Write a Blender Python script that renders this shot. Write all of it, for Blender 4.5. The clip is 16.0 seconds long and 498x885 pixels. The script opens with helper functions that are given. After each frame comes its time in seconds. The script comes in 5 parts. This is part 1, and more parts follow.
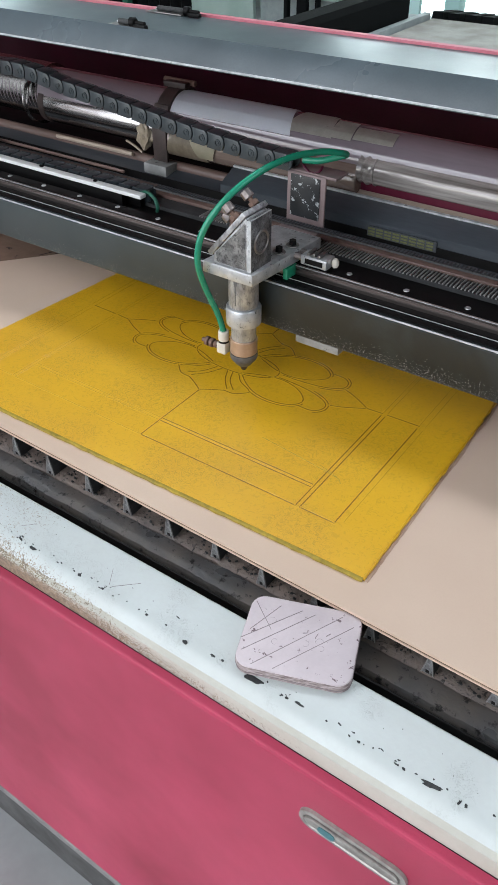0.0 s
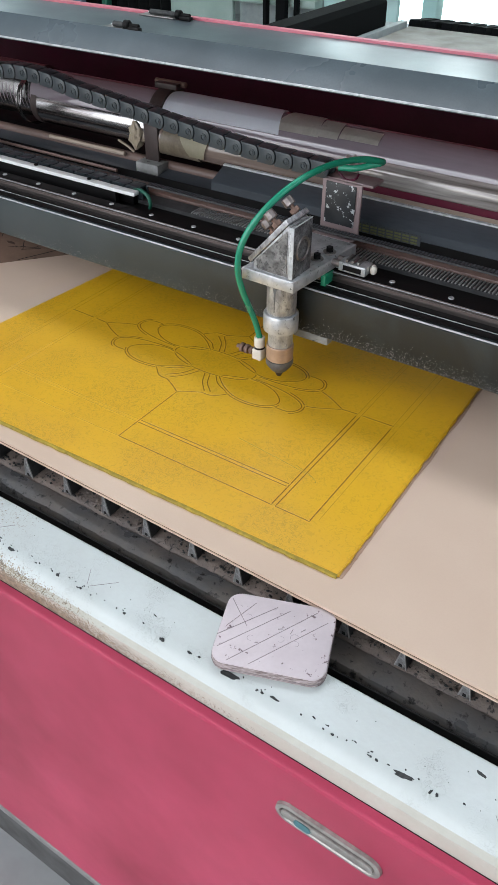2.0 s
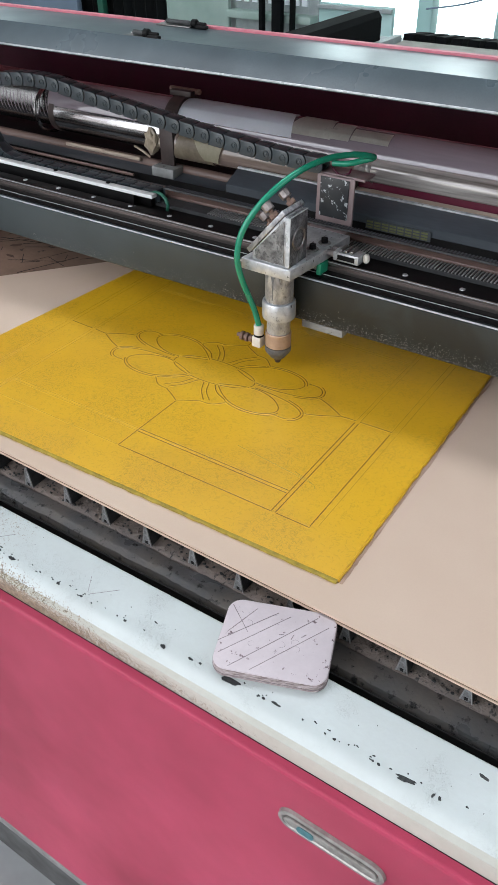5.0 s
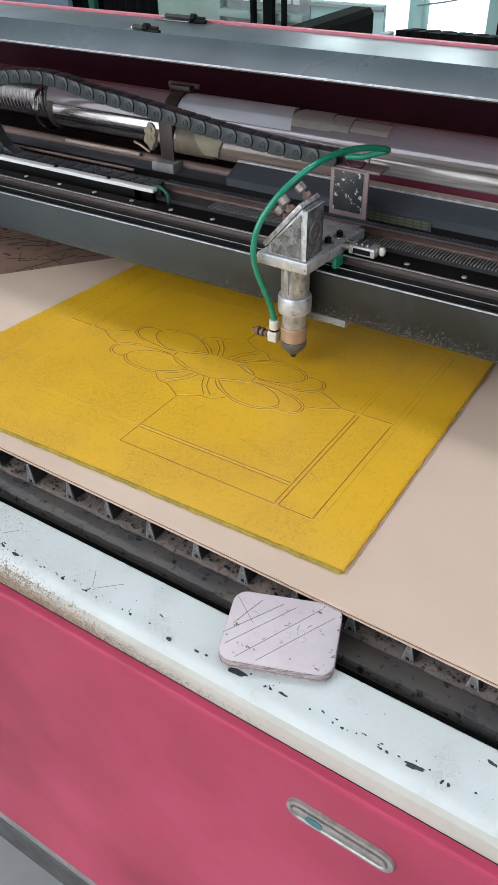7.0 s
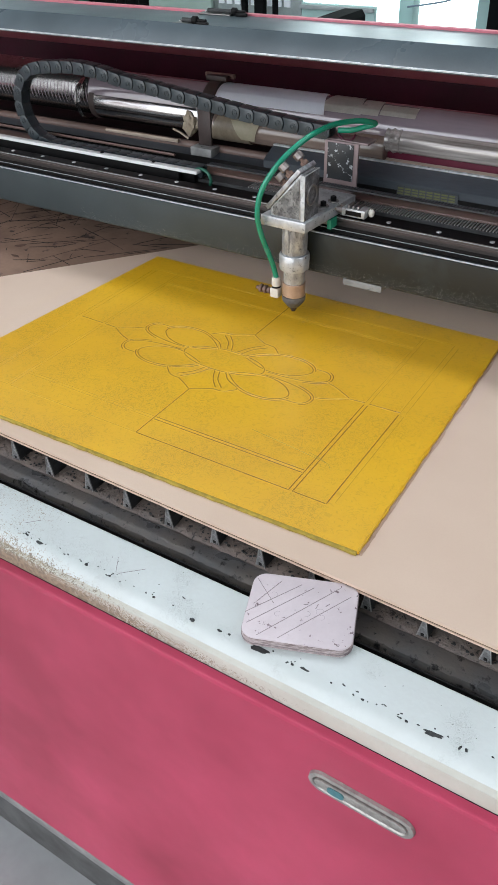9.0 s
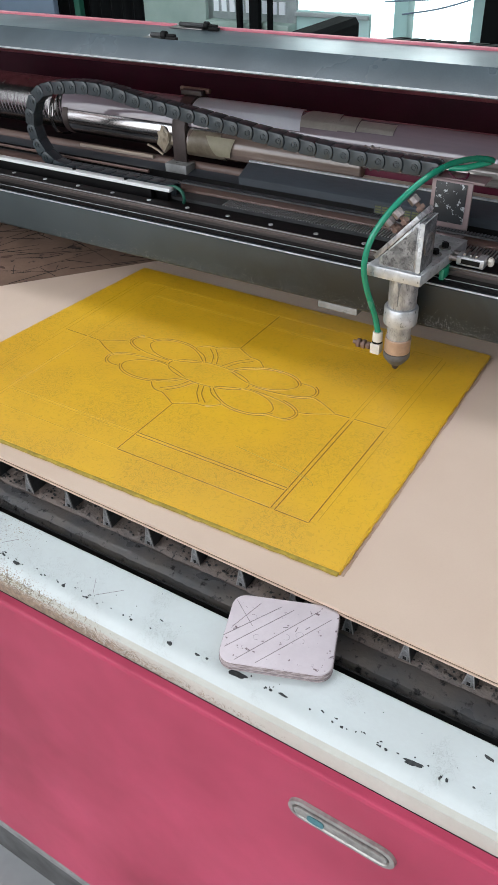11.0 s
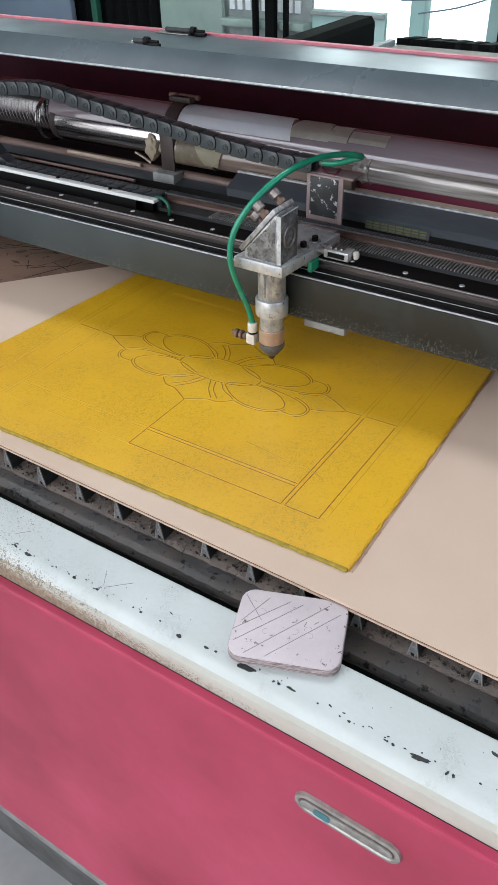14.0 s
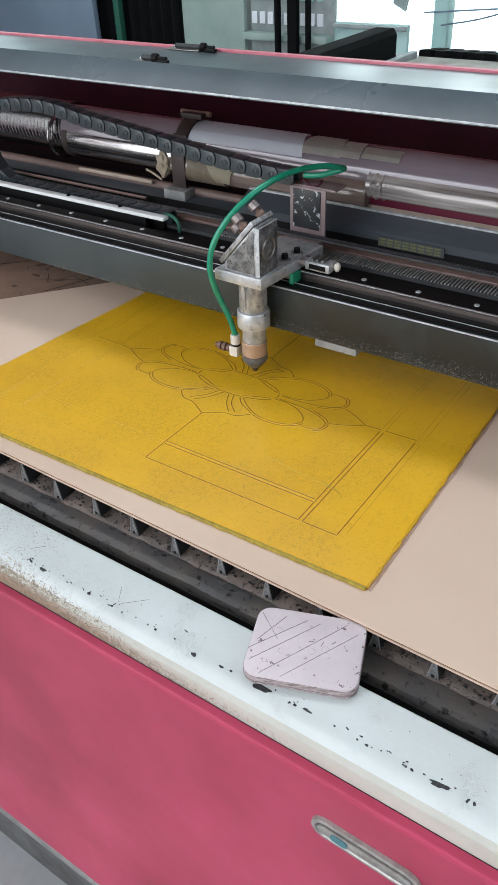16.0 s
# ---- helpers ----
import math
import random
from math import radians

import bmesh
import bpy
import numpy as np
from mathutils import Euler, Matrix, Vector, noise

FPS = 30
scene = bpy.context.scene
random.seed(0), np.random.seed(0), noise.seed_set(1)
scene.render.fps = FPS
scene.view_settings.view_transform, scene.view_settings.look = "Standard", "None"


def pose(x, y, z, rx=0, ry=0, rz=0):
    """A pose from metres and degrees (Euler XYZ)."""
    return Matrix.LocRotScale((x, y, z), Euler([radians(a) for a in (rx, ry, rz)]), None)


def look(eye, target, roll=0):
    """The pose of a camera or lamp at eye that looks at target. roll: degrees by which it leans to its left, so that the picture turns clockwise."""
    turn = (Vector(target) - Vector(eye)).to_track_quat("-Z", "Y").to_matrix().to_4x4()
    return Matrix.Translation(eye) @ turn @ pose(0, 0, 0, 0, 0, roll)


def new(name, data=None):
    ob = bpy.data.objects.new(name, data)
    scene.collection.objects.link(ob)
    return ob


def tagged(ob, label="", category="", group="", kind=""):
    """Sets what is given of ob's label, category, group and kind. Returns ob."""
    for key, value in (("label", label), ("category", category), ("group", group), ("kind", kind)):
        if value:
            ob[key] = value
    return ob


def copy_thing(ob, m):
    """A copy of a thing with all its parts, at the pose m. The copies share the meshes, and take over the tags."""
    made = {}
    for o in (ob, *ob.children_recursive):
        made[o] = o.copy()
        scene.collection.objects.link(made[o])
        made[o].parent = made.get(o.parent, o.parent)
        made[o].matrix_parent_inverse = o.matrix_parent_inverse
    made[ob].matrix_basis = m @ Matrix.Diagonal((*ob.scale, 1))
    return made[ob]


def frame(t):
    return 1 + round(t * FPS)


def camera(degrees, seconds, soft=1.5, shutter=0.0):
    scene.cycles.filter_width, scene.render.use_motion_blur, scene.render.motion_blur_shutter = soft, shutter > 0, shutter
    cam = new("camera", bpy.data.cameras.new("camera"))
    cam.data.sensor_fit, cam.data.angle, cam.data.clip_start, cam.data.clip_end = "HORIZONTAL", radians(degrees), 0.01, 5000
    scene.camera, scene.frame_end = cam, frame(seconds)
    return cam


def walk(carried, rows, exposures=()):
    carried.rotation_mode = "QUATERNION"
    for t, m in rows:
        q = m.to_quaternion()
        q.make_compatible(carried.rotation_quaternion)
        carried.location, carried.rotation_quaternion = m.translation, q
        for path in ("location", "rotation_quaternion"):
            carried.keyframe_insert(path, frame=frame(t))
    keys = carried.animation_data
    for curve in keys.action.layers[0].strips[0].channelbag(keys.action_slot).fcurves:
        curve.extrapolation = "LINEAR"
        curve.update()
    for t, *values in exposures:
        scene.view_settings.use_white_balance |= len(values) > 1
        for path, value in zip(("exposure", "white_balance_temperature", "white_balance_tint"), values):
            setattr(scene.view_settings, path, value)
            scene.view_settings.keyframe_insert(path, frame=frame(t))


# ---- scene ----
# ---------------------------------------------------------------- camera
cam = camera(35.31, 16.0, soft=0.75)
PATH = [
    (0, (0.1327, -0.3175, 1.1066), (-0.7826, 0.9537, -0.1369), -0.81),
    (0.5, (0.1346, -0.3170, 1.1063), (-0.7679, 0.9634, -0.1371), -0.74),
    (1, (0.1364, -0.3191, 1.1072), (-0.7634, 0.9695, -0.1296), -0.55),
    (1.5, (0.1419, -0.3191, 1.1079), (-0.7496, 0.9704, -0.1340), -0.68),
    (2, (0.1421, -0.3213, 1.1087), (-0.7438, 0.9804, -0.1244), -0.26),
    (2.5, (0.1446, -0.3237, 1.1093), (-0.7487, 0.9788, -0.1176), -0.16),
    (3, (0.1478, -0.3258, 1.1108), (-0.7401, 0.9859, -0.1102), -0.19),
    (3.2, (0.1466, -0.3281, 1.1086), (-0.7206, 0.9952, -0.1149), -0.07),
    (5.5, (0.1449, -0.3225, 1.1062), (-0.7585, 0.9963, -0.0958), -0.97),
    (6, (0.1438, -0.3212, 1.1059), (-0.7527, 1.0029, -0.0954), -0.81),
    (6.5, (0.1432, -0.3237, 1.1035), (-0.7520, 0.9952, -0.1045), -0.92),
    (7, (0.1441, -0.3295, 1.1024), (-0.7476, 0.9935, -0.1036), -1.51),
    (7.5, (0.1423, -0.3366, 1.1027), (-0.7366, 0.9764, -0.1234), -1.71),
    (8, (0.1411, -0.3433, 1.1032), (-0.7282, 0.9843, -0.1141), -2.23),
    (8.5, (0.1428, -0.3522, 1.1064), (-0.7333, 0.9840, -0.0965), -2.05),
    (8.7, (0.1427, -0.3554, 1.1061), (-0.7372, 0.9790, -0.0961), -2.10),
    (10.8, (0.1440, -0.3404, 1.1088), (-0.5759, 0.7619, 0.1307), -1.65),
    (11, (0.1469, -0.3371, 1.1073), (-0.5769, 0.7636, 0.1304), -2.10),
    (11.5, (0.1461, -0.3389, 1.1077), (-0.5746, 0.7615, 0.1283), -1.79),
    (12, (0.1491, -0.3368, 1.1065), (-0.5722, 0.7576, 0.1209), -2.24),
    (12.5, (0.1469, -0.3396, 1.1082), (-0.5829, 0.7565, 0.1307), -2.01),
    (13, (0.1494, -0.3407, 1.1069), (-0.5845, 0.7534, 0.1301), -2.09),
    (13.5, (0.1476, -0.3412, 1.1058), (-0.5864, 0.7494, 0.1252), -1.86),
    (14, (0.1480, -0.3405, 1.1068), (-0.5927, 0.7477, 0.1286), -1.90),
    (14.5, (0.1457, -0.3393, 1.1061), (-0.6059, 0.7442, 0.1311), -2.07),
    (15, (0.1438, -0.3381, 1.1049), (-0.6203, 0.7428, 0.1367), -2.16),
    (15.5, (0.1454, -0.3355, 1.1052), (-0.6257, 0.7452, 0.1423), -2.54),
    (16, (0.1469, -0.3322, 1.1046), (-0.6397, 0.7417, 0.1466), -2.92),
]
walk(cam, [(t, look(eye, target, roll)) for t, eye, target, roll in PATH])

# the cutting head's x and the bridge's y, second by second
HEAD = [
    (0, -0.2025, 0.1421),
    (0.5, -0.1813, 0.1525),
    (1, -0.1506, 0.1487),
    (1.5, -0.1426, 0.1499),
    (2, -0.1572, 0.1650),
    (2.5, -0.1664, 0.1673),
    (3, -0.1379, 0.1869),
    (3.2, -0.1303, 0.1908),
    (3.7, -0.1130, 0.1960),
    (4.2, -0.1100, 0.2090),
    (4.8, -0.1550, 0.2020),
    (5.3, -0.1920, 0.1890),
    (5.5, -0.1750, 0.1978),
    (6, -0.1413, 0.1902),
    (6.5, -0.1432, 0.1873),
    (7, -0.1632, 0.2017),
    (7.5, -0.1918, 0.2061),
    (8, -0.2179, 0.2201),
    (8.5, -0.2180, 0.2545),
    (8.7, -0.2177, 0.2656),
    (8.9, -0.2120, 0.2660),
    (10.6, -0.0880, 0.2660),
    (10.8, -0.0727, 0.2555),
    (11, -0.0736, 0.2425),
    (11.5, -0.0728, 0.2057),
    (12, -0.0734, 0.1703),
    (12.5, -0.0941, 0.1651),
    (13, -0.1180, 0.1833),
    (13.5, -0.1501, 0.1915),
    (14, -0.1863, 0.1926),
    (14.5, -0.2119, 0.1767),
    (15, -0.1940, 0.2004),
    (15.5, -0.1982, 0.2005),
    (16, -0.2153, 0.1779),
]
FLOOR, BED, TOP = 0.16, 0.722, 0.730  # ground, board's underside, sheet's face
LEAN = 0.8

# ---------------------------------------------------------------- light
scene.view_settings.exposure = 0.0
world = bpy.data.worlds.new("sky")
scene.world = world
world.use_nodes = True
sky = world.node_tree.nodes.new("ShaderNodeTexSky")
sky.sky_type, sky.sun_disc = "NISHITA", False
sky.sun_elevation, sky.sun_rotation = radians(50), radians(200)
world.node_tree.links.new(sky.outputs[0], world.node_tree.nodes["Background"].inputs[0])
world.node_tree.nodes["Background"].inputs[1].default_value = 0.10


def window_light(name, eye, target, w, h, watts, colour):
    data = bpy.data.lights.new(name, "AREA")
    data.shape, data.size, data.size_y, data.energy, data.color = "RECTANGLE", w, h, watts, colour
    ob = new(name, data)
    ob.matrix_world = look(eye, target)
    return ob


window_light("roof_strip_daylight", (-0.3, 1.00, 3.25), (-0.3, 0.98, 0.7), 3.4, 0.29, 37, (0.92, 0.99, 1.06))
# unseen overhead fill, added to brighten upward faces from the front
window_light("high_front_fill", (-1.45, -1.75, 2.65), (-0.3, 0.1, 0.7), 2.6, 1.3, 22, (0.95, 0.98, 1.03))
window_light("open_door_daylight", (-1.05, -2.5, 1.55), (-0.45, 0.3, 0.85), 4.1, 1.9, 80, (0.95, 0.98, 1.03))
window_light("side_window_daylight", (2.45, 0.3, 1.9), (0.0, 0.2, 0.8), 2.2, 1.3, 24, (0.93, 0.98, 1.07))
window_light("rear_window_daylight", (-0.9, 4.3, 1.6), (-0.4, 0.3, 0.8), 2.6, 1.6, 26, (0.92, 0.98, 1.0))

# ---------------------------------------------------------------- materials


def mat(name, colour, rough=0.5, metal=0.0, second=None, scale=40.0, amount=0.5, fine=400.0, bump=0.1, dist=0.0005,
        specks=None, speck_scale=120.0, speck_at=0.66, stretch=(1, 1, 1), rough_var=0.1, coat=0.0, random_tint=0.0, spec=0.5, speck_soft=0.04, speck_amount=1.0, speck_warp=0.0):
    """A surface with broad and fine variation, relief and optional flecks of a second colour."""
    m = bpy.data.materials.new(name)
    m.use_nodes = True
    nt = m.node_tree
    n, l = nt.nodes, nt.links
    b = n["Principled BSDF"]
    tc = n.new("ShaderNodeTexCoord")
    mp = n.new("ShaderNodeMapping")
    mp.inputs["Scale"].default_value = stretch
    l.new(tc.outputs["Object"], mp.inputs[0])

    def noise_tex(s, detail=4.0, r=0.55):
        t = n.new("ShaderNodeTexNoise")
        t.inputs["Scale"].default_value, t.inputs["Detail"].default_value, t.inputs["Roughness"].default_value = s, detail, r
        l.new(mp.outputs[0], t.inputs["Vector"])
        return t

    def mix(a, bb, f):
        x = n.new("ShaderNodeMix")
        x.data_type = "RGBA"
        for sock, v in ((x.inputs[6], a), (x.inputs[7], bb)):
            if isinstance(v, tuple):
                sock.default_value = (*v, 1)
            else:
                l.new(v, sock)
        l.new(f, x.inputs[0])
        return x.outputs[2]

    def ramp(fac, lo, hi):
        r = n.new("ShaderNodeMapRange")
        r.inputs[1].default_value, r.inputs[2].default_value = lo, hi
        l.new(fac, r.inputs[0])
        return r.outputs[0]

    second = second or tuple(c * 0.7 for c in colour)
    big, small = noise_tex(scale), noise_tex(fine, 3.0)
    f = n.new("ShaderNodeMath")
    f.operation = "MULTIPLY"
    f.inputs[1].default_value = amount
    l.new(ramp(big.outputs[0], 0.35, 0.68), f.inputs[0])
    out = mix(colour, second, f.outputs[0])
    g = n.new("ShaderNodeMath")
    g.operation = "MULTIPLY"
    g.inputs[1].default_value = 0.25
    l.new(ramp(small.outputs[0], 0.4, 0.7), g.inputs[0])
    out = mix(out, second, g.outputs[0])
    if specks:
        s = noise_tex(speck_scale, 5.0, 0.65)
        s.inputs["Distortion"].default_value = speck_warp
        sm = n.new("ShaderNodeMath")
        sm.operation = "MULTIPLY"
        sm.inputs[1].default_value = speck_amount
        l.new(ramp(s.outputs[0], speck_at, speck_at + speck_soft), sm.inputs[0])
        out = mix(out, specks, sm.outputs[0])
    if random_tint:
        oi = n.new("ShaderNodeObjectInfo")
        h = n.new("ShaderNodeHueSaturation")
        l.new(out, h.inputs["Color"])
        l.new(ramp(oi.outputs["Random"], 0, 1), h.inputs["Value"])
        h.inputs["Value"].default_value = 1
        r = n.new("ShaderNodeMapRange")
        r.inputs[3].default_value, r.inputs[4].default_value = 1 - random_tint, 1 + random_tint
        l.new(oi.outputs["Random"], r.inputs[0])
        l.new(r.outputs[0], h.inputs["Value"])
        out = h.outputs[0]
    l.new(out, b.inputs["Base Color"])
    b.inputs["Metallic"].default_value = metal
    b.inputs["Coat Weight"].default_value = coat
    b.inputs["Specular IOR Level"].default_value = spec
    rr = n.new("ShaderNodeMapRange")
    rr.inputs[3].default_value, rr.inputs[4].default_value = max(0.02, rough - rough_var), min(1, rough + rough_var)
    l.new(big.outputs[0], rr.inputs[0])
    l.new(rr.outputs[0], b.inputs["Roughness"])
    if bump:
        bp = n.new("ShaderNodeBump")
        bp.inputs["Strength"].default_value, bp.inputs["Distance"].default_value = bump, dist
        l.new(small.outputs[0], bp.inputs["Height"])
        l.new(bp.outputs[0], b.inputs["Normal"])
    return m


def glow_mat(name, colour, strength):
    m = bpy.data.materials.new(name)
    m.use_nodes = True
    b = m.node_tree.nodes["Principled BSDF"]
    b.inputs["Base Color"].default_value = (*colour, 1)
    b.inputs["Emission Color"].default_value, b.inputs["Emission Strength"].default_value = (*colour, 1), strength
    return m


M = dict(
    sheet=mat("amber_acrylic", (0.745, 0.424, 0.017), 0.33, second=(0.655, 0.345, 0.010), scale=7, amount=0.8, fine=420, bump=0.18, dist=0.0005, rough_var=0.12, spec=0.7,
              specks=(0.56, 0.31, 0.012), speck_scale=170, speck_at=0.54, speck_soft=0.07, speck_amount=0.55, speck_warp=2.2),
    groove=mat("scored_acrylic", (0.22, 0.11, 0.006), 0.5, second=(0.17, 0.08, 0.004), scale=60, amount=1.0, bump=0.1),
    # brown of the shadow the sheet's right edge throws on the board
    margin=mat("brown_edge_shadow", (0.36, 0.23, 0.165), 0.8, second=(0.48, 0.34, 0.26), scale=60, amount=1.0, bump=0.1),
    # paler groove: faint lines, and lines whose catch of light is painted in
    groove_faint=mat("faint_lit_scored_acrylic", (0.60, 0.33, 0.018), 0.45, second=(0.45, 0.24, 0.010), scale=60, amount=1.0, bump=0.1),
    film=mat("olive_tint", (0.40, 0.29, 0.035), 0.5, second=(0.22, 0.165, 0.025), scale=180, amount=1.0, bump=0.2),
    mdf=mat("beige_board", (0.655, 0.505, 0.395), 0.7, second=(0.575, 0.425, 0.325), scale=5, amount=0.9, fine=900, bump=0.08),
    mdf_edge=mat("board_edge", (0.20, 0.125, 0.085), 0.85, second=(0.07, 0.042, 0.03), scale=90, amount=0.9, stretch=(1, 1, 6), bump=0.3),
    brown=mat("burnt_board", (0.27, 0.165, 0.115), 0.8, second=(0.16, 0.092, 0.062), scale=16, amount=0.9, fine=300, bump=0.2, specks=(0.05, 0.028, 0.02), speck_scale=45, speck_at=0.62),
    scorch=mat("brown_scorch", (0.070, 0.036, 0.024), 0.85, second=(0.13, 0.07, 0.047), scale=120, amount=1.0, bump=0.2),
    soot=mat("soot", (0.016, 0.010, 0.007), 0.9, bump=0.1),
    white=mat("white_enamel", (0.54, 0.58, 0.57), 0.36, second=(0.49, 0.515, 0.50), scale=22, amount=0.6, fine=260, bump=0.2, dist=0.0006),
    cream=mat("cream_enamel", (0.56, 0.545, 0.485), 0.42, second=(0.47, 0.44, 0.375), scale=30, amount=0.6, fine=300, bump=0.15),
    chip=mat("bare_steel", (0.013, 0.015, 0.016), 0.6, second=(0.06, 0.06, 0.06), scale=400, bump=0.2),
    pink=mat("pink_panel", (0.56, 0.060, 0.130), 0.40, second=(0.34, 0.029, 0.066), scale=5.5, amount=1.0, fine=1200, bump=0.05, specks=(0.22, 0.02, 0.05), speck_scale=260, speck_at=0.74),
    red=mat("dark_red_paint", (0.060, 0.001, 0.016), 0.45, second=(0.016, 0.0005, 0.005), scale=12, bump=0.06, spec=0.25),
    slate=mat("slate_paint", (0.078, 0.100, 0.112), 0.34, second=(0.060, 0.078, 0.088), scale=10, amount=0.8, fine=700, bump=0.1, rough_var=0.12, spec=0.38),
    pinkedge=mat("pink_edge", (0.62, 0.20, 0.25), 0.5, second=(0.5, 0.12, 0.16), scale=30, bump=0.05),
    worn=mat("worn_edge", (0.62, 0.64, 0.65), 0.3, metal=0.3, second=(0.30, 0.32, 0.34), scale=110, amount=0.9, bump=0.1),
    beam=mat("grey_green_paint", (0.046, 0.060, 0.065), 0.40, second=(0.034, 0.046, 0.050), scale=14, amount=0.9, fine=500, bump=0.3, specks=(0.13, 0.13, 0.12), speck_scale=700, speck_at=0.72, spec=0.42),
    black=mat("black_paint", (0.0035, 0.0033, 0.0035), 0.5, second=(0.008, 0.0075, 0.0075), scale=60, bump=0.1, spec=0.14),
    rail=mat("ground_steel", (0.24, 0.21, 0.20), 0.30, metal=1.0, second=(0.08, 0.07, 0.065), scale=30, stretch=(0.05, 1, 1), bump=0.05),
    belt=mat("grey_belt", (0.045, 0.046, 0.048), 0.7, second=(0.02, 0.02, 0.02), scale=50, bump=0.1),
    tooth=mat("belt_tooth", (0.32, 0.32, 0.31), 0.6, second=(0.20, 0.20, 0.195), scale=50, bump=0.1),
    brownbelt=mat("brown_strip", (0.17, 0.108, 0.088), 0.42, second=(0.08, 0.05, 0.042), scale=20, stretch=(0.1, 1, 1), bump=0.1),
    beige=mat("beige_strip", (0.47, 0.385, 0.31), 0.5, second=(0.22, 0.16, 0.12), scale=20, stretch=(0.1, 1, 1), bump=0.05),
    bluegrey=mat("blue_grey_extrusion", (0.056, 0.066, 0.078), 0.33, second=(0.020, 0.025, 0.030), scale=25, stretch=(0.2, 1, 1), bump=0.1),
    chain=mat("black_plastic", (0.026, 0.035, 0.040), 0.34, second=(0.040, 0.050, 0.056), scale=120, amount=0.6, bump=0.2, random_tint=0.15),
    alu=mat("scuffed_aluminium", (0.56, 0.57, 0.58), 0.36, metal=0.5, second=(0.21, 0.21, 0.22), scale=150, amount=0.9, fine=700, bump=0.45, specks=(0.05, 0.05, 0.055), speck_scale=190, speck_at=0.54, speck_soft=0.16, speck_amount=0.8, speck_warp=1.8, stretch=(1, 1, 0.55)),
    alu_clean=mat("grey_aluminium", (0.60, 0.61, 0.62), 0.36, metal=0.5, second=(0.30, 0.31, 0.32), scale=90, amount=0.7, bump=0.3, specks=(0.10, 0.10, 0.10), speck_scale=220, speck_at=0.60, speck_soft=0.08),
    steel=mat("dull_steel", (0.3, 0.29, 0.28), 0.42, metal=0.9, second=(0.16, 0.14, 0.13), scale=150, bump=0.15),
    rust=mat("rusty_bolt", (0.22, 0.14, 0.11), 0.7, metal=0.4, second=(0.12, 0.075, 0.06), scale=300, bump=0.3),
    copper=mat("dull_copper", (0.50, 0.36, 0.27), 0.42, metal=0.5, second=(0.34, 0.22, 0.16), scale=120, bump=0.1),
    greycone=mat("grey_cone", (0.15, 0.155, 0.165), 0.5, metal=0.4, second=(0.07, 0.07, 0.075), scale=100, bump=0.1),
    tipdark=mat("burnt_tip", (0.05, 0.035, 0.032), 0.6, second=(0.02, 0.015, 0.015), scale=200, bump=0.2),
    hose=mat("green_hose", (0.014, 0.26, 0.155), 0.25, second=(0.01, 0.16, 0.09), scale=30, bump=0.02),
    fitting=mat("ivory_plastic", (0.66, 0.63, 0.57), 0.45, second=(0.45, 0.4, 0.33), scale=120, bump=0.05),
    greenplastic=mat("green_plastic", (0.01, 0.25, 0.13), 0.4, bump=0.05),
    blotch=mat("blotched_black", (0.010, 0.011, 0.012), 0.4, second=(0.02, 0.024, 0.028), scale=60, bump=0.15, specks=(0.38, 0.40, 0.41), speck_scale=230, speck_at=0.59, speck_soft=0.03),
    alu_scratched=mat("scratched_shaded_aluminium", (0.29, 0.295, 0.30), 0.40, metal=0.5, second=(0.085, 0.085, 0.09), scale=130, amount=1.0, fine=900, bump=0.6, specks=(0.030, 0.030, 0.034), speck_scale=220, speck_at=0.50, speck_soft=0.16, speck_amount=0.85, speck_warp=2.0),
    frame=mat("pinkish_steel", (0.26, 0.195, 0.195), 0.5, metal=0.3, second=(0.2, 0.15, 0.15), scale=70, bump=0.1),
    chrome=mat("bright_chrome", (0.62, 0.63, 0.64), 0.20, metal=1.0, second=(0.12, 0.09, 0.085), scale=120, amount=1.0, stretch=(0.06, 1, 1), bump=0.06),
    # opaque mauve painting the ceiling's reflection on clear glass
    tubegrey=mat("mauve_reflection_glass", (0.20, 0.165, 0.185), 0.14, second=(0.15, 0.12, 0.14), scale=20, stretch=(0.1, 1, 1), bump=0.02, coat=0.7),
    paper=mat("white_paper", (0.82, 0.85, 0.9), 0.6, second=(0.74, 0.77, 0.82), scale=20, bump=0.03),
    tape=mat("yellowed_tape", (0.33, 0.275, 0.20), 0.35, second=(0.15, 0.11, 0.08), scale=120, bump=0.3),
    ambertube=mat("stained_sleeve", (0.20, 0.15, 0.125), 0.22, second=(0.10, 0.07, 0.06), scale=70, amount=0.9, stretch=(0.08, 1, 1), bump=0.05, coat=0.4),
    flap=mat("cream_tape", (0.50, 0.46, 0.33), 0.5, second=(0.38, 0.34, 0.24), scale=80, bump=0.3),
    clamp=mat("rusty_clamp", (0.034, 0.025, 0.023), 0.5, metal=0.3, second=(0.075, 0.05, 0.045), scale=80, bump=0.2),
    whitebar=mat("white_bar", (0.74, 0.75, 0.74), 0.4, second=(0.6, 0.6, 0.58), scale=60, bump=0.05),
    coaster=mat("lilac_mdf_offcut", (0.62, 0.545, 0.565), 0.7, second=(0.52, 0.45, 0.47), scale=45, amount=0.7, fine=700, bump=0.15, specks=(0.17, 0.12, 0.13), speck_scale=200, speck_at=0.635, speck_soft=0.03),
    coaster_edge=mat("offcut_edge", (0.50, 0.42, 0.415), 0.75, second=(0.17, 0.125, 0.12), scale=230, amount=1.0, stretch=(1, 1, 3), bump=0.4),
    pencil=mat("pencil", (0.24, 0.20, 0.21), 0.7, bump=0.0),
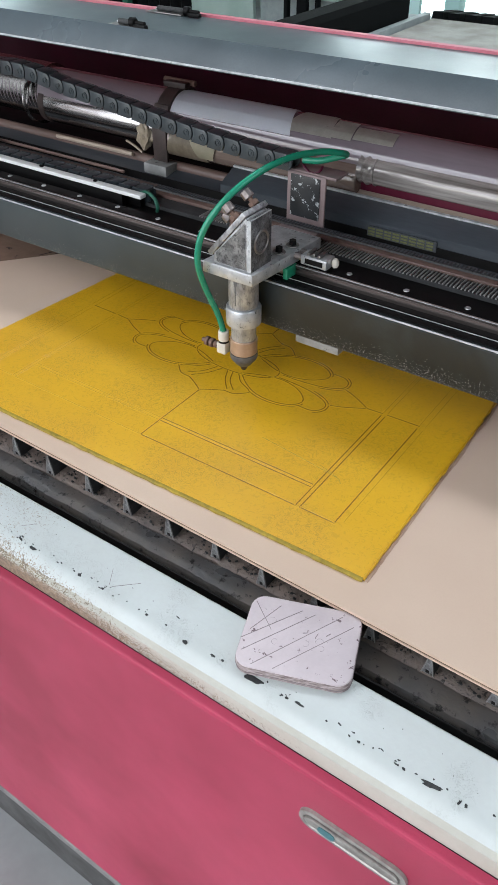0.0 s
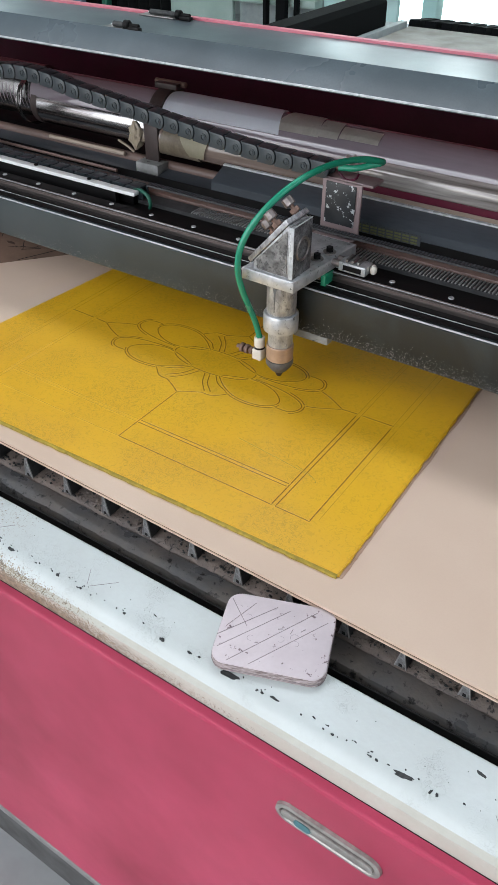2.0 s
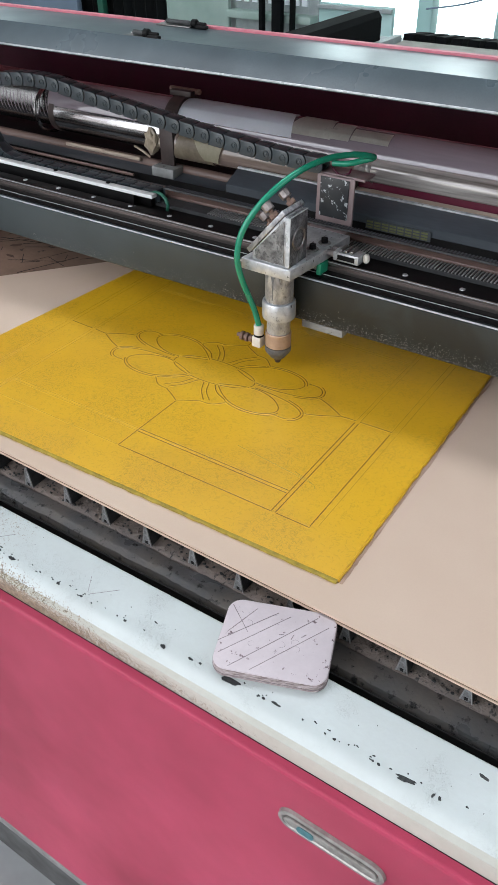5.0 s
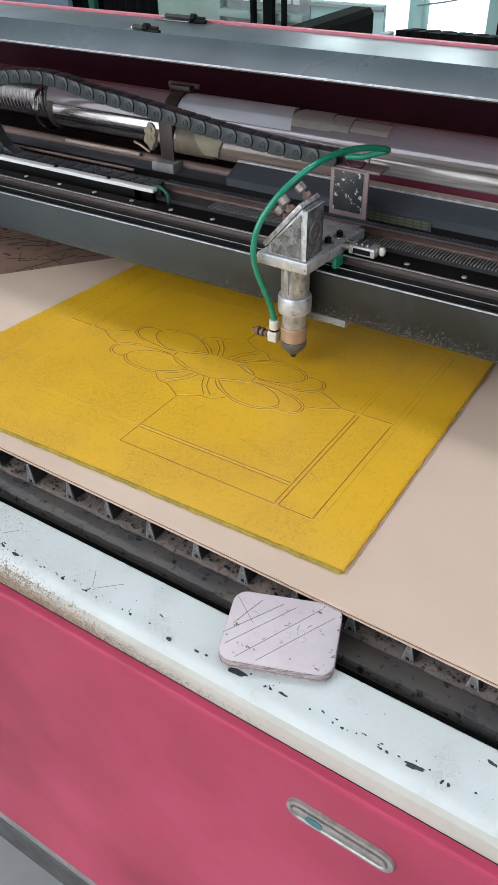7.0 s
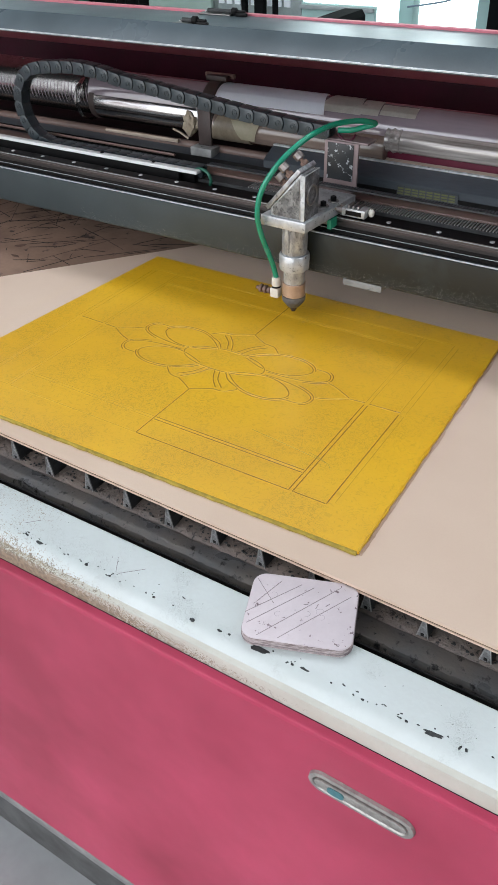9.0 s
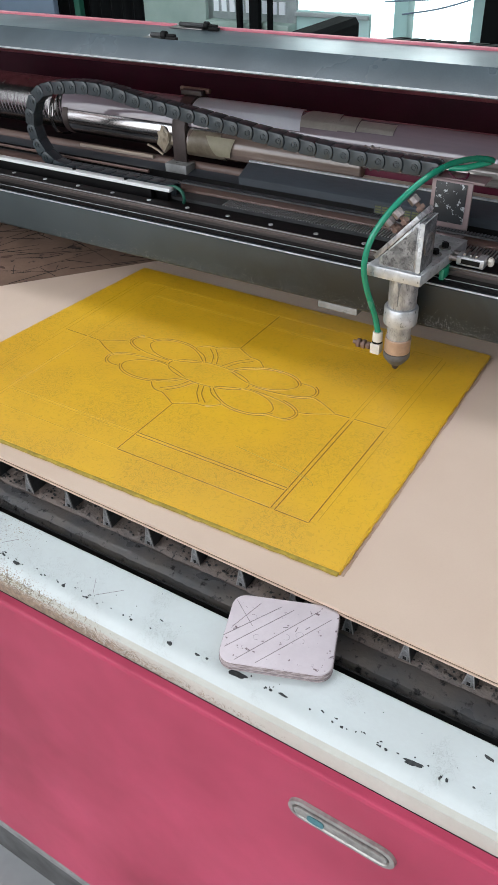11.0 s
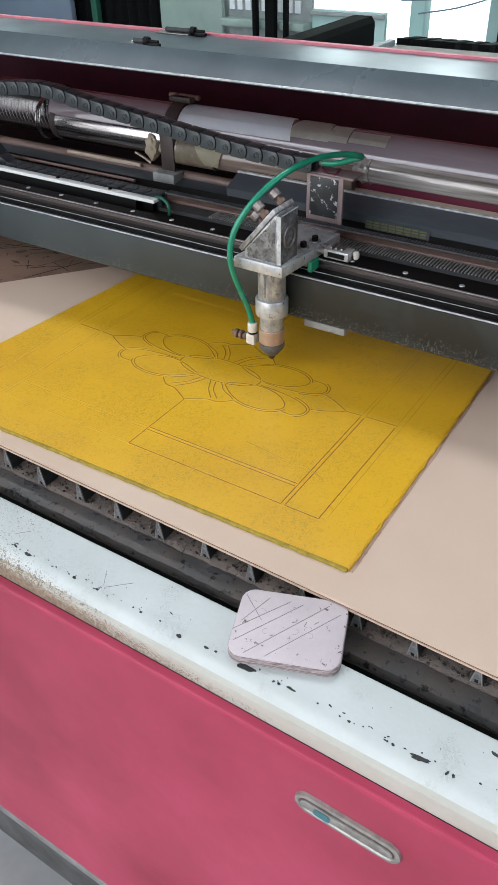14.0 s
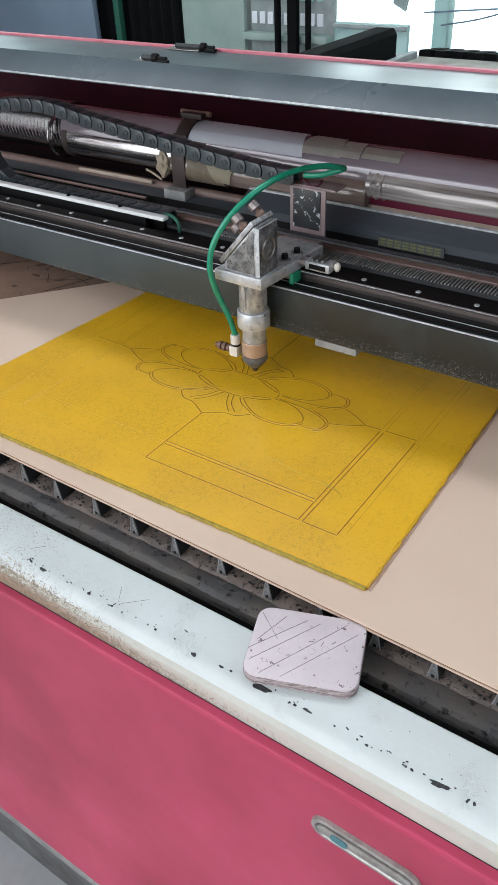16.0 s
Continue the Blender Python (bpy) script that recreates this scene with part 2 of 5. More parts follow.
    beamdark=mat("sooty_iron", (0.115, 0.098, 0.089), 0.55, second=(0.21, 0.162, 0.135), scale=42, amount=1.0, fine=350, bump=0.9, dist=0.0013, specks=(0.010, 0.009, 0.008), speck_scale=190, speck_at=0.56, speck_soft=0.10, speck_amount=0.9, speck_warp=1.2),
    slat=mat("dirty_blade", (0.50, 0.50, 0.49), 0.45, metal=0.3, second=(0.22, 0.20, 0.185), scale=160, amount=0.8, bump=0.3, random_tint=0.25),
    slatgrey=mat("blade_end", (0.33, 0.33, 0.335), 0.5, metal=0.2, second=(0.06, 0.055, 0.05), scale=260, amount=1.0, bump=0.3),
    # near black for recesses, their shade put into the colour
    void=mat("gap_shade_black", (0.008, 0.007, 0.007), 0.9, bump=0.0),
    basegrey=mat("scuffed_base_paint", (0.30, 0.30, 0.29), 0.6, second=(0.16, 0.16, 0.155), scale=40, amount=1.0, bump=0.2, specks=(0.05, 0.05, 0.05), speck_scale=150, speck_at=0.62),
    baserail=mat("base_gap_shade", (0.10, 0.10, 0.098), 0.7, second=(0.055, 0.054, 0.052), scale=30, amount=1.0, bump=0.3),
    handle=mat("satin_nickel", (0.44, 0.42, 0.39), 0.48, metal=0.5, second=(0.26, 0.245, 0.225), scale=150, amount=0.9, bump=0.15),
    teal=mat("teal_paint", (0.07, 0.20, 0.22), 0.5, second=(0.05, 0.13, 0.15), scale=200, bump=0.1),
    floor=mat("grey_floor", (0.36, 0.37, 0.37), 0.6, second=(0.26, 0.265, 0.265), scale=7, amount=1.0, fine=120, bump=0.15),
    wall=mat("grey_wall", (0.42, 0.44, 0.43), 0.8, second=(0.35, 0.37, 0.36), scale=3, bump=0.1),
    darkwall=mat("dark_cloth", (0.0022, 0.0028, 0.003), 0.9, second=(0.006, 0.007, 0.0075), scale=5, stretch=(3, 3, 0.4), bump=0.2, spec=0.12),
    blueboard=mat("blue_grey_board", (0.16, 0.21, 0.28), 0.5, second=(0.11, 0.15, 0.20), scale=5, bump=0.05),
    greenpost=mat("green_post", (0.015, 0.11, 0.07), 0.5, second=(0.01, 0.06, 0.04), scale=20, bump=0.05),
    palegreen=mat("pale_green_panel", (0.33, 0.42, 0.38), 0.5, second=(0.22, 0.31, 0.27), scale=6, amount=0.9, bump=0.05),
    paleteal=mat("pale_teal_panel", (0.42, 0.60, 0.58), 0.5, second=(0.32, 0.5, 0.48), scale=4, bump=0.05),
    bed=mat("dusty_bed", (0.40, 0.39, 0.36), 0.8, second=(0.26, 0.245, 0.215), scale=14, amount=1.0, fine=200, bump=0.4),
    mesh=mat("perforated_rail", (0.34, 0.38, 0.38), 0.6, second=(0.2, 0.23, 0.23), scale=30, bump=0.1),
    gritgrain=mat("pale_grit", (0.36, 0.36, 0.34), 0.8, second=(0.10, 0.10, 0.095), scale=900, amount=1.0, bump=0.0),
    knob=mat("grimy_knob", (0.30, 0.26, 0.25), 0.5, metal=0.6, second=(0.07, 0.06, 0.055), scale=220, bump=0.3),
    redlip=mat("wine_red_paint", (0.105, 0.005, 0.026), 0.35, second=(0.05, 0.003, 0.010), scale=20, stretch=(0.1, 1, 1), bump=0.05),
    dullchrome=mat("dull_ribbed_metal", (0.40, 0.385, 0.38), 0.24, metal=1.0, second=(0.12, 0.105, 0.10), scale=60, bump=0.05),
    lipdark=mat("oily_dark_iron", (0.095, 0.096, 0.100), 0.30, second=(0.155, 0.132, 0.115), scale=24, amount=1.0, fine=220, bump=0.7, dist=0.001, specks=(0.008, 0.007, 0.007), speck_scale=130, speck_at=0.57, speck_soft=0.10),
    # darker copy of the blade metal for its shaded flanks
    slatdark=mat("blade_flank_shaded", (0.075, 0.078, 0.082), 0.42, metal=0.3, second=(0.03, 0.03, 0.03), scale=140, amount=0.9, bump=0.3),
    slatelip=mat("slate_lip_paint", (0.075, 0.098, 0.112), 0.30, second=(0.042, 0.057, 0.066), scale=14, amount=0.8, fine=700, bump=0.1, rough_var=0.12, spec=0.5),
    cleartape=mat("clear_old_tape", (0.52, 0.50, 0.45), 0.3, second=(0.36, 0.335, 0.29), scale=50, bump=0.2),
    sky=glow_mat("bright_daylight", (0.80, 0.95, 0.97), 2.4),
    # light and dark streaks painting the glints of clear glass
    jacket=mat("glint_streaked_glass", (0.46, 0.43, 0.41), 0.12, metal=0.2, second=(0.13, 0.11, 0.10), scale=160, amount=1.0, fine=500, stretch=(0.05, 1, 1), bump=0.15),
    label_y=mat("yellow_label", (0.13, 0.14, 0.05), 0.6, second=(0.05, 0.055, 0.03), scale=300, bump=0.0),
    label_g=mat("grey_label", (0.045, 0.052, 0.060), 0.5, bump=0.0),
)


class Nodes:
    """Small helper to chain maths nodes inside one material."""

    def __init__(self, m):
        self.n, self.l = m.node_tree.nodes, m.node_tree.links
        self.b = self.n["Principled BSDF"]
        self.tc = self.n.new("ShaderNodeTexCoord")

    def math(self, op, *ins):
        x = self.n.new("ShaderNodeMath")
        x.operation = op
        for k, v in enumerate(ins):
            if isinstance(v, (int, float)):
                x.inputs[k].default_value = v
            else:
                self.l.new(v, x.inputs[k])
        return x.outputs[0]

    def noise(self, scale, warp=0.0, detail=3.0):
        x = self.n.new("ShaderNodeTexNoise")
        x.inputs["Scale"].default_value, x.inputs["Detail"].default_value, x.inputs["Distortion"].default_value = scale, detail, warp
        self.l.new(self.tc.outputs["Object"], x.inputs["Vector"])
        return x.outputs[0]

    def step(self, v, lo, hi, a=0.0, b=1.0):
        x = self.n.new("ShaderNodeMapRange")
        x.interpolation_type = "SMOOTHSTEP"
        for k, q in enumerate((lo, hi, a, b)):
            x.inputs[k + 1].default_value = q
        self.l.new(v, x.inputs[0])
        return x.outputs[0]

    def tint(self, colour, fac):
        src = self.b.inputs["Base Color"].links[0].from_socket
        x = self.n.new("ShaderNodeMix")
        x.data_type = "RGBA"
        self.l.new(src, x.inputs[6])
        if isinstance(colour, tuple):
            x.inputs[7].default_value = (*colour, 1)
        else:
            self.l.new(colour, x.inputs[7])
        self.l.new(fac, x.inputs[0])
        self.l.new(x.outputs[2], self.b.inputs["Base Color"])

    def relief(self, h, strength, dist):
        old = self.b.inputs["Normal"].links
        x = self.n.new("ShaderNodeBump")
        x.inputs["Strength"].default_value, x.inputs["Distance"].default_value = strength, dist
        if old:
            self.l.new(old[0].from_socket, x.inputs["Normal"])
        self.l.new(h, x.inputs["Height"])
        self.l.new(x.outputs[0], self.b.inputs["Normal"])


def crackle(m, scale, warp, width, colour, amount, patch, at, strength, dist):
    """Worm-like ridges in patches, a little darker than the paint round them."""
    k = Nodes(m)
    ridge = k.step(k.math("ABSOLUTE", k.math("SUBTRACT", k.noise(scale, warp, 2.0), 0.5)), 0.0, width, 1.0, 0.0)
    f = k.math("MULTIPLY", ridge, k.step(k.noise(patch), at, at + 0.12))
    k.tint(colour, k.math("MULTIPLY", f, amount))
    k.relief(f, strength, dist)


def rust_stain(m):
    """Brown grime: solid low on the rail's front, breaking into grains upwards and towards the handle."""
    k = Nodes(m)
    sep = k.n.new("ShaderNodeSeparateXYZ")
    k.l.new(k.tc.outputs["Object"], sep.inputs[0])
    low = k.math("MINIMUM", 0.95, k.math("MULTIPLY", k.math("SUBTRACT", 0.7118, sep.outputs["Z"]), 80.0))
    far = k.math("MINIMUM", 1.0, k.math("MULTIPLY", k.math("SUBTRACT", -0.035, sep.outputs["X"]), 5.2))
    v = k.math("SUBTRACT", k.math("ADD", low, far), 0.66)
    g = k.step(k.noise(620, 1.5, 2.0), 0.30, 0.70)
    f = k.step(k.math("SUBTRACT", v, g), -0.10, 0.14)
    hue = k.n.new("ShaderNodeMix")
    hue.data_type = "RGBA"
    hue.inputs[6].default_value, hue.inputs[7].default_value = (0.30, 0.225, 0.145, 1), (0.15, 0.105, 0.065, 1)
    k.l.new(k.step(k.noise(300, 0.5), 0.35, 0.65), hue.inputs[0])
    k.tint(hue.outputs[2], k.math("MULTIPLY", f, 0.9))
    k.relief(f, 0.5, 0.0004)


def soot_film(m):
    """Black greasy dust on the stretch of the beam above the cutting place, fading along it in clouds."""
    k = Nodes(m)
    sep = k.n.new("ShaderNodeSeparateXYZ")
    k.l.new(k.tc.outputs["Object"], sep.inputs[0])
    along = k.step(sep.outputs["X"], -0.40, -0.12)
    cloud = k.step(k.noise(22, 0.8), 0.25, 0.75, 0.55, 1.15)
    k.tint((0.012, 0.013, 0.012), k.math("MINIMUM", 0.86, k.math("MULTIPLY", along, cloud)))


soot_film(M["beam"])
crackle(M["white"], 230, 1.5, 0.055, (0.34, 0.35, 0.33), 0.30, 27, 0.52, 0.5, 0.0004)
crackle(M["sheet"], 150, 2.4, 0.040, (0.40, 0.24, 0.010), 0.60, 14, 0.46, 0.14, 0.0002)
rust_stain(M["white"])
rust_stain(M["cream"])

# ---------------------------------------------------------------- builders


def part(name, bm, material, parent=None, label="", smooth=True):
    me = bpy.data.meshes.new(name)
    bmesh.ops.recalc_face_normals(bm, faces=bm.faces)
    bm.to_mesh(me)
    bm.free()
    me.materials.append(M[material])
    if smooth:
        me.shade_smooth()
        me.set_sharp_from_angle(angle=radians(35))
    ob = new(name, me)
    ob.parent = parent
    if label:
        ob["label"] = label
    return ob


def thing(name, label, category, group="", kind=""):
    return tagged(new(name), label, category, group, kind)


def bevel(bm, w, seg=2):
    if w:
        es = [e for e in bm.edges if len(e.link_faces) == 2 and e.calc_face_angle(0) > 0.5]
        bmesh.ops.bevel(bm, geom=es, offset=w, segments=seg, profile=0.5, affect="EDGES", clamp_overlap=True)
    return bm


def box(x0, x1, y0, y1, z0, z1, b=0.0, seg=2):
    bm = bmesh.new()
    bmesh.ops.create_cube(bm, size=1, matrix=Matrix.Translation(((x0 + x1) / 2, (y0 + y1) / 2, (z0 + z1) / 2)) @ Matrix.Diagonal((x1 - x0, y1 - y0, z1 - z0, 1)))
    return bevel(bm, b, seg)


def add(bm, other, m=None):
    if m is not None:
        bmesh.ops.transform(other, matrix=m, verts=other.verts)
    me = bpy.data.meshes.new("join")
    other.to_mesh(me)
    other.free()
    bm.from_mesh(me)
    bpy.data.meshes.remove(me)
    return bm


def prism(poly, axis, a, b, bev=0.0, seg=2):
    """A closed outline pushed along an axis from a to b; the outline's two numbers are the other axes in order."""
    bm = bmesh.new()

    def at(p, v):
        return {"x": (v, p[0], p[1]), "y": (p[0], v, p[1]), "z": (p[0], p[1], v)}[axis]

    lo, hi = [bm.verts.new(at(p, a)) for p in poly], [bm.verts.new(at(p, b)) for p in poly]
    bm.faces.new(lo), bm.faces.new(hi[::-1])
    k = len(poly)
    for i in range(k):
        bm.faces.new((lo[i], lo[(i + 1) % k], hi[(i + 1) % k], hi[i]))
    bmesh.ops.recalc_face_normals(bm, faces=bm.faces)
    return bevel(bm, bev, seg)


def lathe(profile, n=32, m=None, cap=True):
    """Radius and height pairs turned about z."""
    bm = bmesh.new()
    rings = []
    for r, z in profile:
        rings.append([bm.verts.new((r * math.cos(2 * math.pi * i / n), r * math.sin(2 * math.pi * i / n), z)) for i in range(n)])
    for a, b in zip(rings, rings[1:]):
        for i in range(n):
            bm.faces.new((a[i], a[(i + 1) % n], b[(i + 1) % n], b[i]))
    if cap:
        bm.faces.new(rings[0][::-1]), bm.faces.new(rings[-1])
    if m is not None:
        bmesh.ops.transform(bm, matrix=m, verts=bm.verts)
    return bm


def smooth_path(points, n=12):
    """A rounded line through a few points."""
    ps = [Vector(p) for p in points]
    ps = [2 * ps[0] - ps[1], *ps, 2 * ps[-1] - ps[-2]]
    out = []
    for a, b, c, d in zip(ps, ps[1:], ps[2:], ps[3:]):
        for i in range(n):
            t = i / n
            out.append(0.5 * (2 * b + (c - a) * t + (2 * a - 5 * b + 4 * c - d) * t * t + (3 * b - a - 3 * c + d) * t ** 3))
    return [*out, ps[-2]]


def hose(points, r, n=12, ring=14):
    ps = smooth_path(points, n)
    bm = bmesh.new()
    rings = []
    up = Vector((0, 0, 1))
    for i, p in enumerate(ps):
        d = (ps[min(i + 1, len(ps) - 1)] - ps[max(i - 1, 0)]).normalized()
        s = d.cross(up)
        s = s.normalized() if s.length > 1e-3 else Vector((1, 0, 0))
        u = s.cross(d)
        up = u
        rings.append([bm.verts.new(p + r * (math.cos(2 * math.pi * k / ring) * s + math.sin(2 * math.pi * k / ring) * u)) for k in range(ring)])
    for a, b in zip(rings, rings[1:]):
        for k in range(ring):
            bm.faces.new((a[k], a[(k + 1) % ring], b[(k + 1) % ring], b[k]))
    bm.faces.new(rings[0][::-1]), bm.faces.new(rings[-1])
    return bm


ALONG_X = Matrix.Rotation(radians(90), 4, "Y")


def rod(x0, x1, y, z, r, n=28, b=0.0):
    bm = lathe([(r - b, 0), (r, b), (r, x1 - x0 - b), (r - b, x1 - x0)] if b else [(r, 0), (r, x1 - x0)], n)
    bmesh.ops.transform(bm, matrix=Matrix.Translation((x0, y, z)) @ ALONG_X, verts=bm.verts)
    return bm


# ---------------------------------------------------------------- the room
def room():
    part("floor", box(-3.2, 2.6, -2.6, 4.4, FLOOR - 0.1, FLOOR), "floor")
    ob = scene.objects["floor"]
    tagged(ob, "grey worn concrete workshop floor", "floor", kind="structure")
    cb = box(-3.2, 2.6, -0.9, 0.84, 3.3, 3.4)
    add(cb, box(-3.2, 2.6, 1.16, 4.4, 3.3, 3.4))
    add(cb, box(-3.2, -2.02, 0.84, 1.16, 3.3, 3.4))
    add(cb, box(1.42, 2.6, 0.84, 1.16, 3.3, 3.4))
    add(cb, box(-3.2, -3.0, -2.6, -0.9, 3.3, 3.4))
    add(cb, box(0.1, 2.6, -2.6, -0.9, 3.3, 3.4))
    add(cb, box(-3.0, 0.1, -2.6, -2.4, 3.3, 3.4))
    c = part("ceiling", cb, "wall")
    tagged(c, "pale grey workshop ceiling with two roof light openings", "ceiling", kind="structure")
    w = box(-3.3, -3.2, -2.6, 1.2, FLOOR, 3.3)
    add(w, box(-3.3, -3.2, 2.6, 4.4, FLOOR, 3.3))
    add(w, box(-3.3, -3.2, 1.2, 2.6, FLOOR, 1.12))
    add(w, box(-3.3, -3.2, 1.2, 2.6, 2.4, 3.3))
    tagged(part("backdrop", box(-4.42, -4.4, -1.0, 5.0, -1, 5), "sky"), "bright daylight outside the side window", "sky", kind="structure")
    wall_w = part("wall_west", w, "wall")
    tagged(wall_w, "grey workshop wall with a high window opening", "wall", kind="structure")
    e = box(2.6, 2.7, -2.6, -0.9, FLOOR, 3.3)
    add(e, box(2.6, 2.7, 1.5, 4.4, FLOOR, 3.3))
    add(e, box(2.6, 2.7, -0.9, 1.5, FLOOR, 1.2))
    add(e, box(2.6, 2.7, -0.9, 1.5, 2.6, 3.3))
    tagged(part("wall_east", e, "wall"), "grey workshop wall with a wide window opening", "wall", kind="structure")
    s = box(-3.2, -3.12, -2.7, -2.6, FLOOR, 3.3)
    add(s, box(1.0, 2.6, -2.7, -2.6, FLOOR, 3.3))
    add(s, box(-3.12, 1.0, -2.7, -2.6, 3.0, 3.3))
    tagged(part("wall_south", s, "wall"), "grey workshop wall with a wide open doorway", "wall", kind="structure")
    n = box(-3.2, -2.62, 4.4, 4.5, FLOOR, 3.3)
    add(n, box(0.5, 2.6, 4.4, 4.5, FLOOR, 3.3))
    add(n, box(-2.62, 0.5, 4.4, 4.5, 2.6, 3.3))
    add(n, box(-2.62, 0.5, 4.4, 4.5, FLOOR, 0.20))
    tagged(part("wall_north", n, "wall"), "grey workshop wall with a tall bright window", "wall", kind="structure")
    b = part("backdrop", box(-6, 4, 6.0, 6.02, -1, 5), "sky")
    tagged(b, "bright daylight outside the rear window", "sky", kind="structure")


room()


# ---------------------------------------------------------------- the machine's body
def cabinet():
    th = thing("laser_cutter_cabinet", "pink laser cutter cabinet with a chipped white front rail", "laser cutter")
    x0, x1 = -1.25, 0.75
    # front rail: flat top, rounded nose, short front face
    prof = [(-0.063, 0.690), (-0.063, 0.7135), (-0.0645, 0.715), (-0.0945, 0.715), (-0.0995, 0.7142), (-0.1035, 0.7120), (-0.1065, 0.7080), (-0.1070, 0.690)]
    rail = part("front_rail", prism(prof, "x", x0, x1), "white", th, "white enamelled rail with chipped paint")
    part("rail_skirt", prism([(-0.104, 0.670), (-0.1105, 0.670), (-0.1105, 0.7075), (-0.1070, 0.7082), (-0.104, 0.7082)], "x", x0, x1), "cream", th, "cream painted front lip")
    # front panel with its folded top edge
    part("front_panel", prism([(-0.098, 0.6940), (-0.1155, 0.6940), (-0.1172, 0.6930), (-0.1178, 0.6910), (-0.1176, 0.6890), (-0.1150, 0.6860), (-0.1145, 0.6840), (-0.1145, 0.250), (-0.098, 0.250)], "x", x0, x1), "pink", th, "pink painted sheet metal panel")
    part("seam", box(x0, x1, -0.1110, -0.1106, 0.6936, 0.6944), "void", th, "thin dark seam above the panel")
    part("plinth", box(x0, x1, -0.1135, -0.02, 0.226, 0.2495, 0.003), "basegrey", th, "scuffed grey base strip")
    # dark strip added for the shaded gap between plinth and floor
    part("foot_rail", box(x0, x1, -0.1125, -0.03, FLOOR, 0.2258), "baserail", th, "dark base strip painting the shaded gap above the floor")
    part("side_panel", box(x0 - 0.03, x0, -0.11, 1.0, FLOOR, 0.772, 0.003), "pink", th)
    part("side_panel", box(x1, x1 + 0.03, -0.11, 1.0, FLOOR, 0.772, 0.003), "pink", th)
    part("back_panel", box(x0, x1, 0.97, 1.0, FLOOR, 0.72, 0.003), "pink", th)
    # floor coloured near black to give the shade below the blades
    part("sump", box(x0, x1, -0.062, 0.968, 0.60, 0.62), "void", th, "near-black sheet floor under the blades, shade in its colour")
    return th


cabinet()


def handle():
    th = thing("recessed_handle", "satin metal recessed pull handle in the pink panel", "handle")
    th.location = (0.0562, -0.1146, 0.6416)
    th.rotation_euler = (0, radians(1.4), 0)
    th.scale = (0.94, 1.0, 0.94)

    def pill(hx, hz, n=14):
        pts = []
        for s, c in ((1, 0), (-1, math.pi)):
            pts += [(s * (hx - hz) + hz * math.cos(c - math.pi / 2 + math.pi * i / n), hz * math.sin(c - math.pi / 2 + math.pi * i / n)) for i in range(n + 1)]
        return pts

    outer, inner = pill(0.038, 0.0105), pill(0.0335, 0.0062)
    bm = bmesh.new()
    rings = []
    for pts, y in ((outer, 0.0), (pill(0.0375, 0.010), -0.0022), (pill(0.0345, 0.0072), -0.0026), (inner, -0.0016), (pill(0.033, 0.0058), 0.0012)):
        rings.append([bm.verts.new((p[0], y, p[1])) for p in pts])
    k = len(outer)
    for a, b in zip(rings, rings[1:]):
        for i in range(k):
            bm.faces.new((a[i], a[(i + 1) % k], b[(i + 1) % k], b[i]))
    bm.faces.new(rings[-1])
    part("cup", bm, "handle", th)
    lip = prism([(p[0] * 0.98, p[1] * 0.62 + 0.0010) for p in inner], "y", -0.0035, -0.0012, 0.0006)
    part("grip", lip, "handle", th, "worn bright grip bar")
    part("paint_dab", prism([(-0.0165 + 0.0062 * math.cos(a), 0.0006 + 0.0042 * math.sin(a) + 0.0006 * math.sin(3 * a)) for a in [i * 0.4488 for i in range(14)]], "y", -0.0041, -0.0036), "teal", th, "teal paint dab")
    return th


handle()


def blob(x, y, rx, ry, seed, turn=0.0, n=16):
    rnd = random.Random(seed)
    pts = []
    k = [rnd.uniform(0.5, 1.25) for _ in range(n)]
    k = [(k[i - 1] + 5 * k[i] + k[(i + 1) % n]) / 7 for i in range(n)]
    for i in range(n):
        a = 2 * math.pi * i / n
        u, v = rx * k[i] * math.cos(a), ry * k[i] * math.sin(a)
        pts.append((x + u * math.cos(turn) - v * math.sin(turn), y + u * math.sin(turn) + v * math.cos(turn)))
    return pts


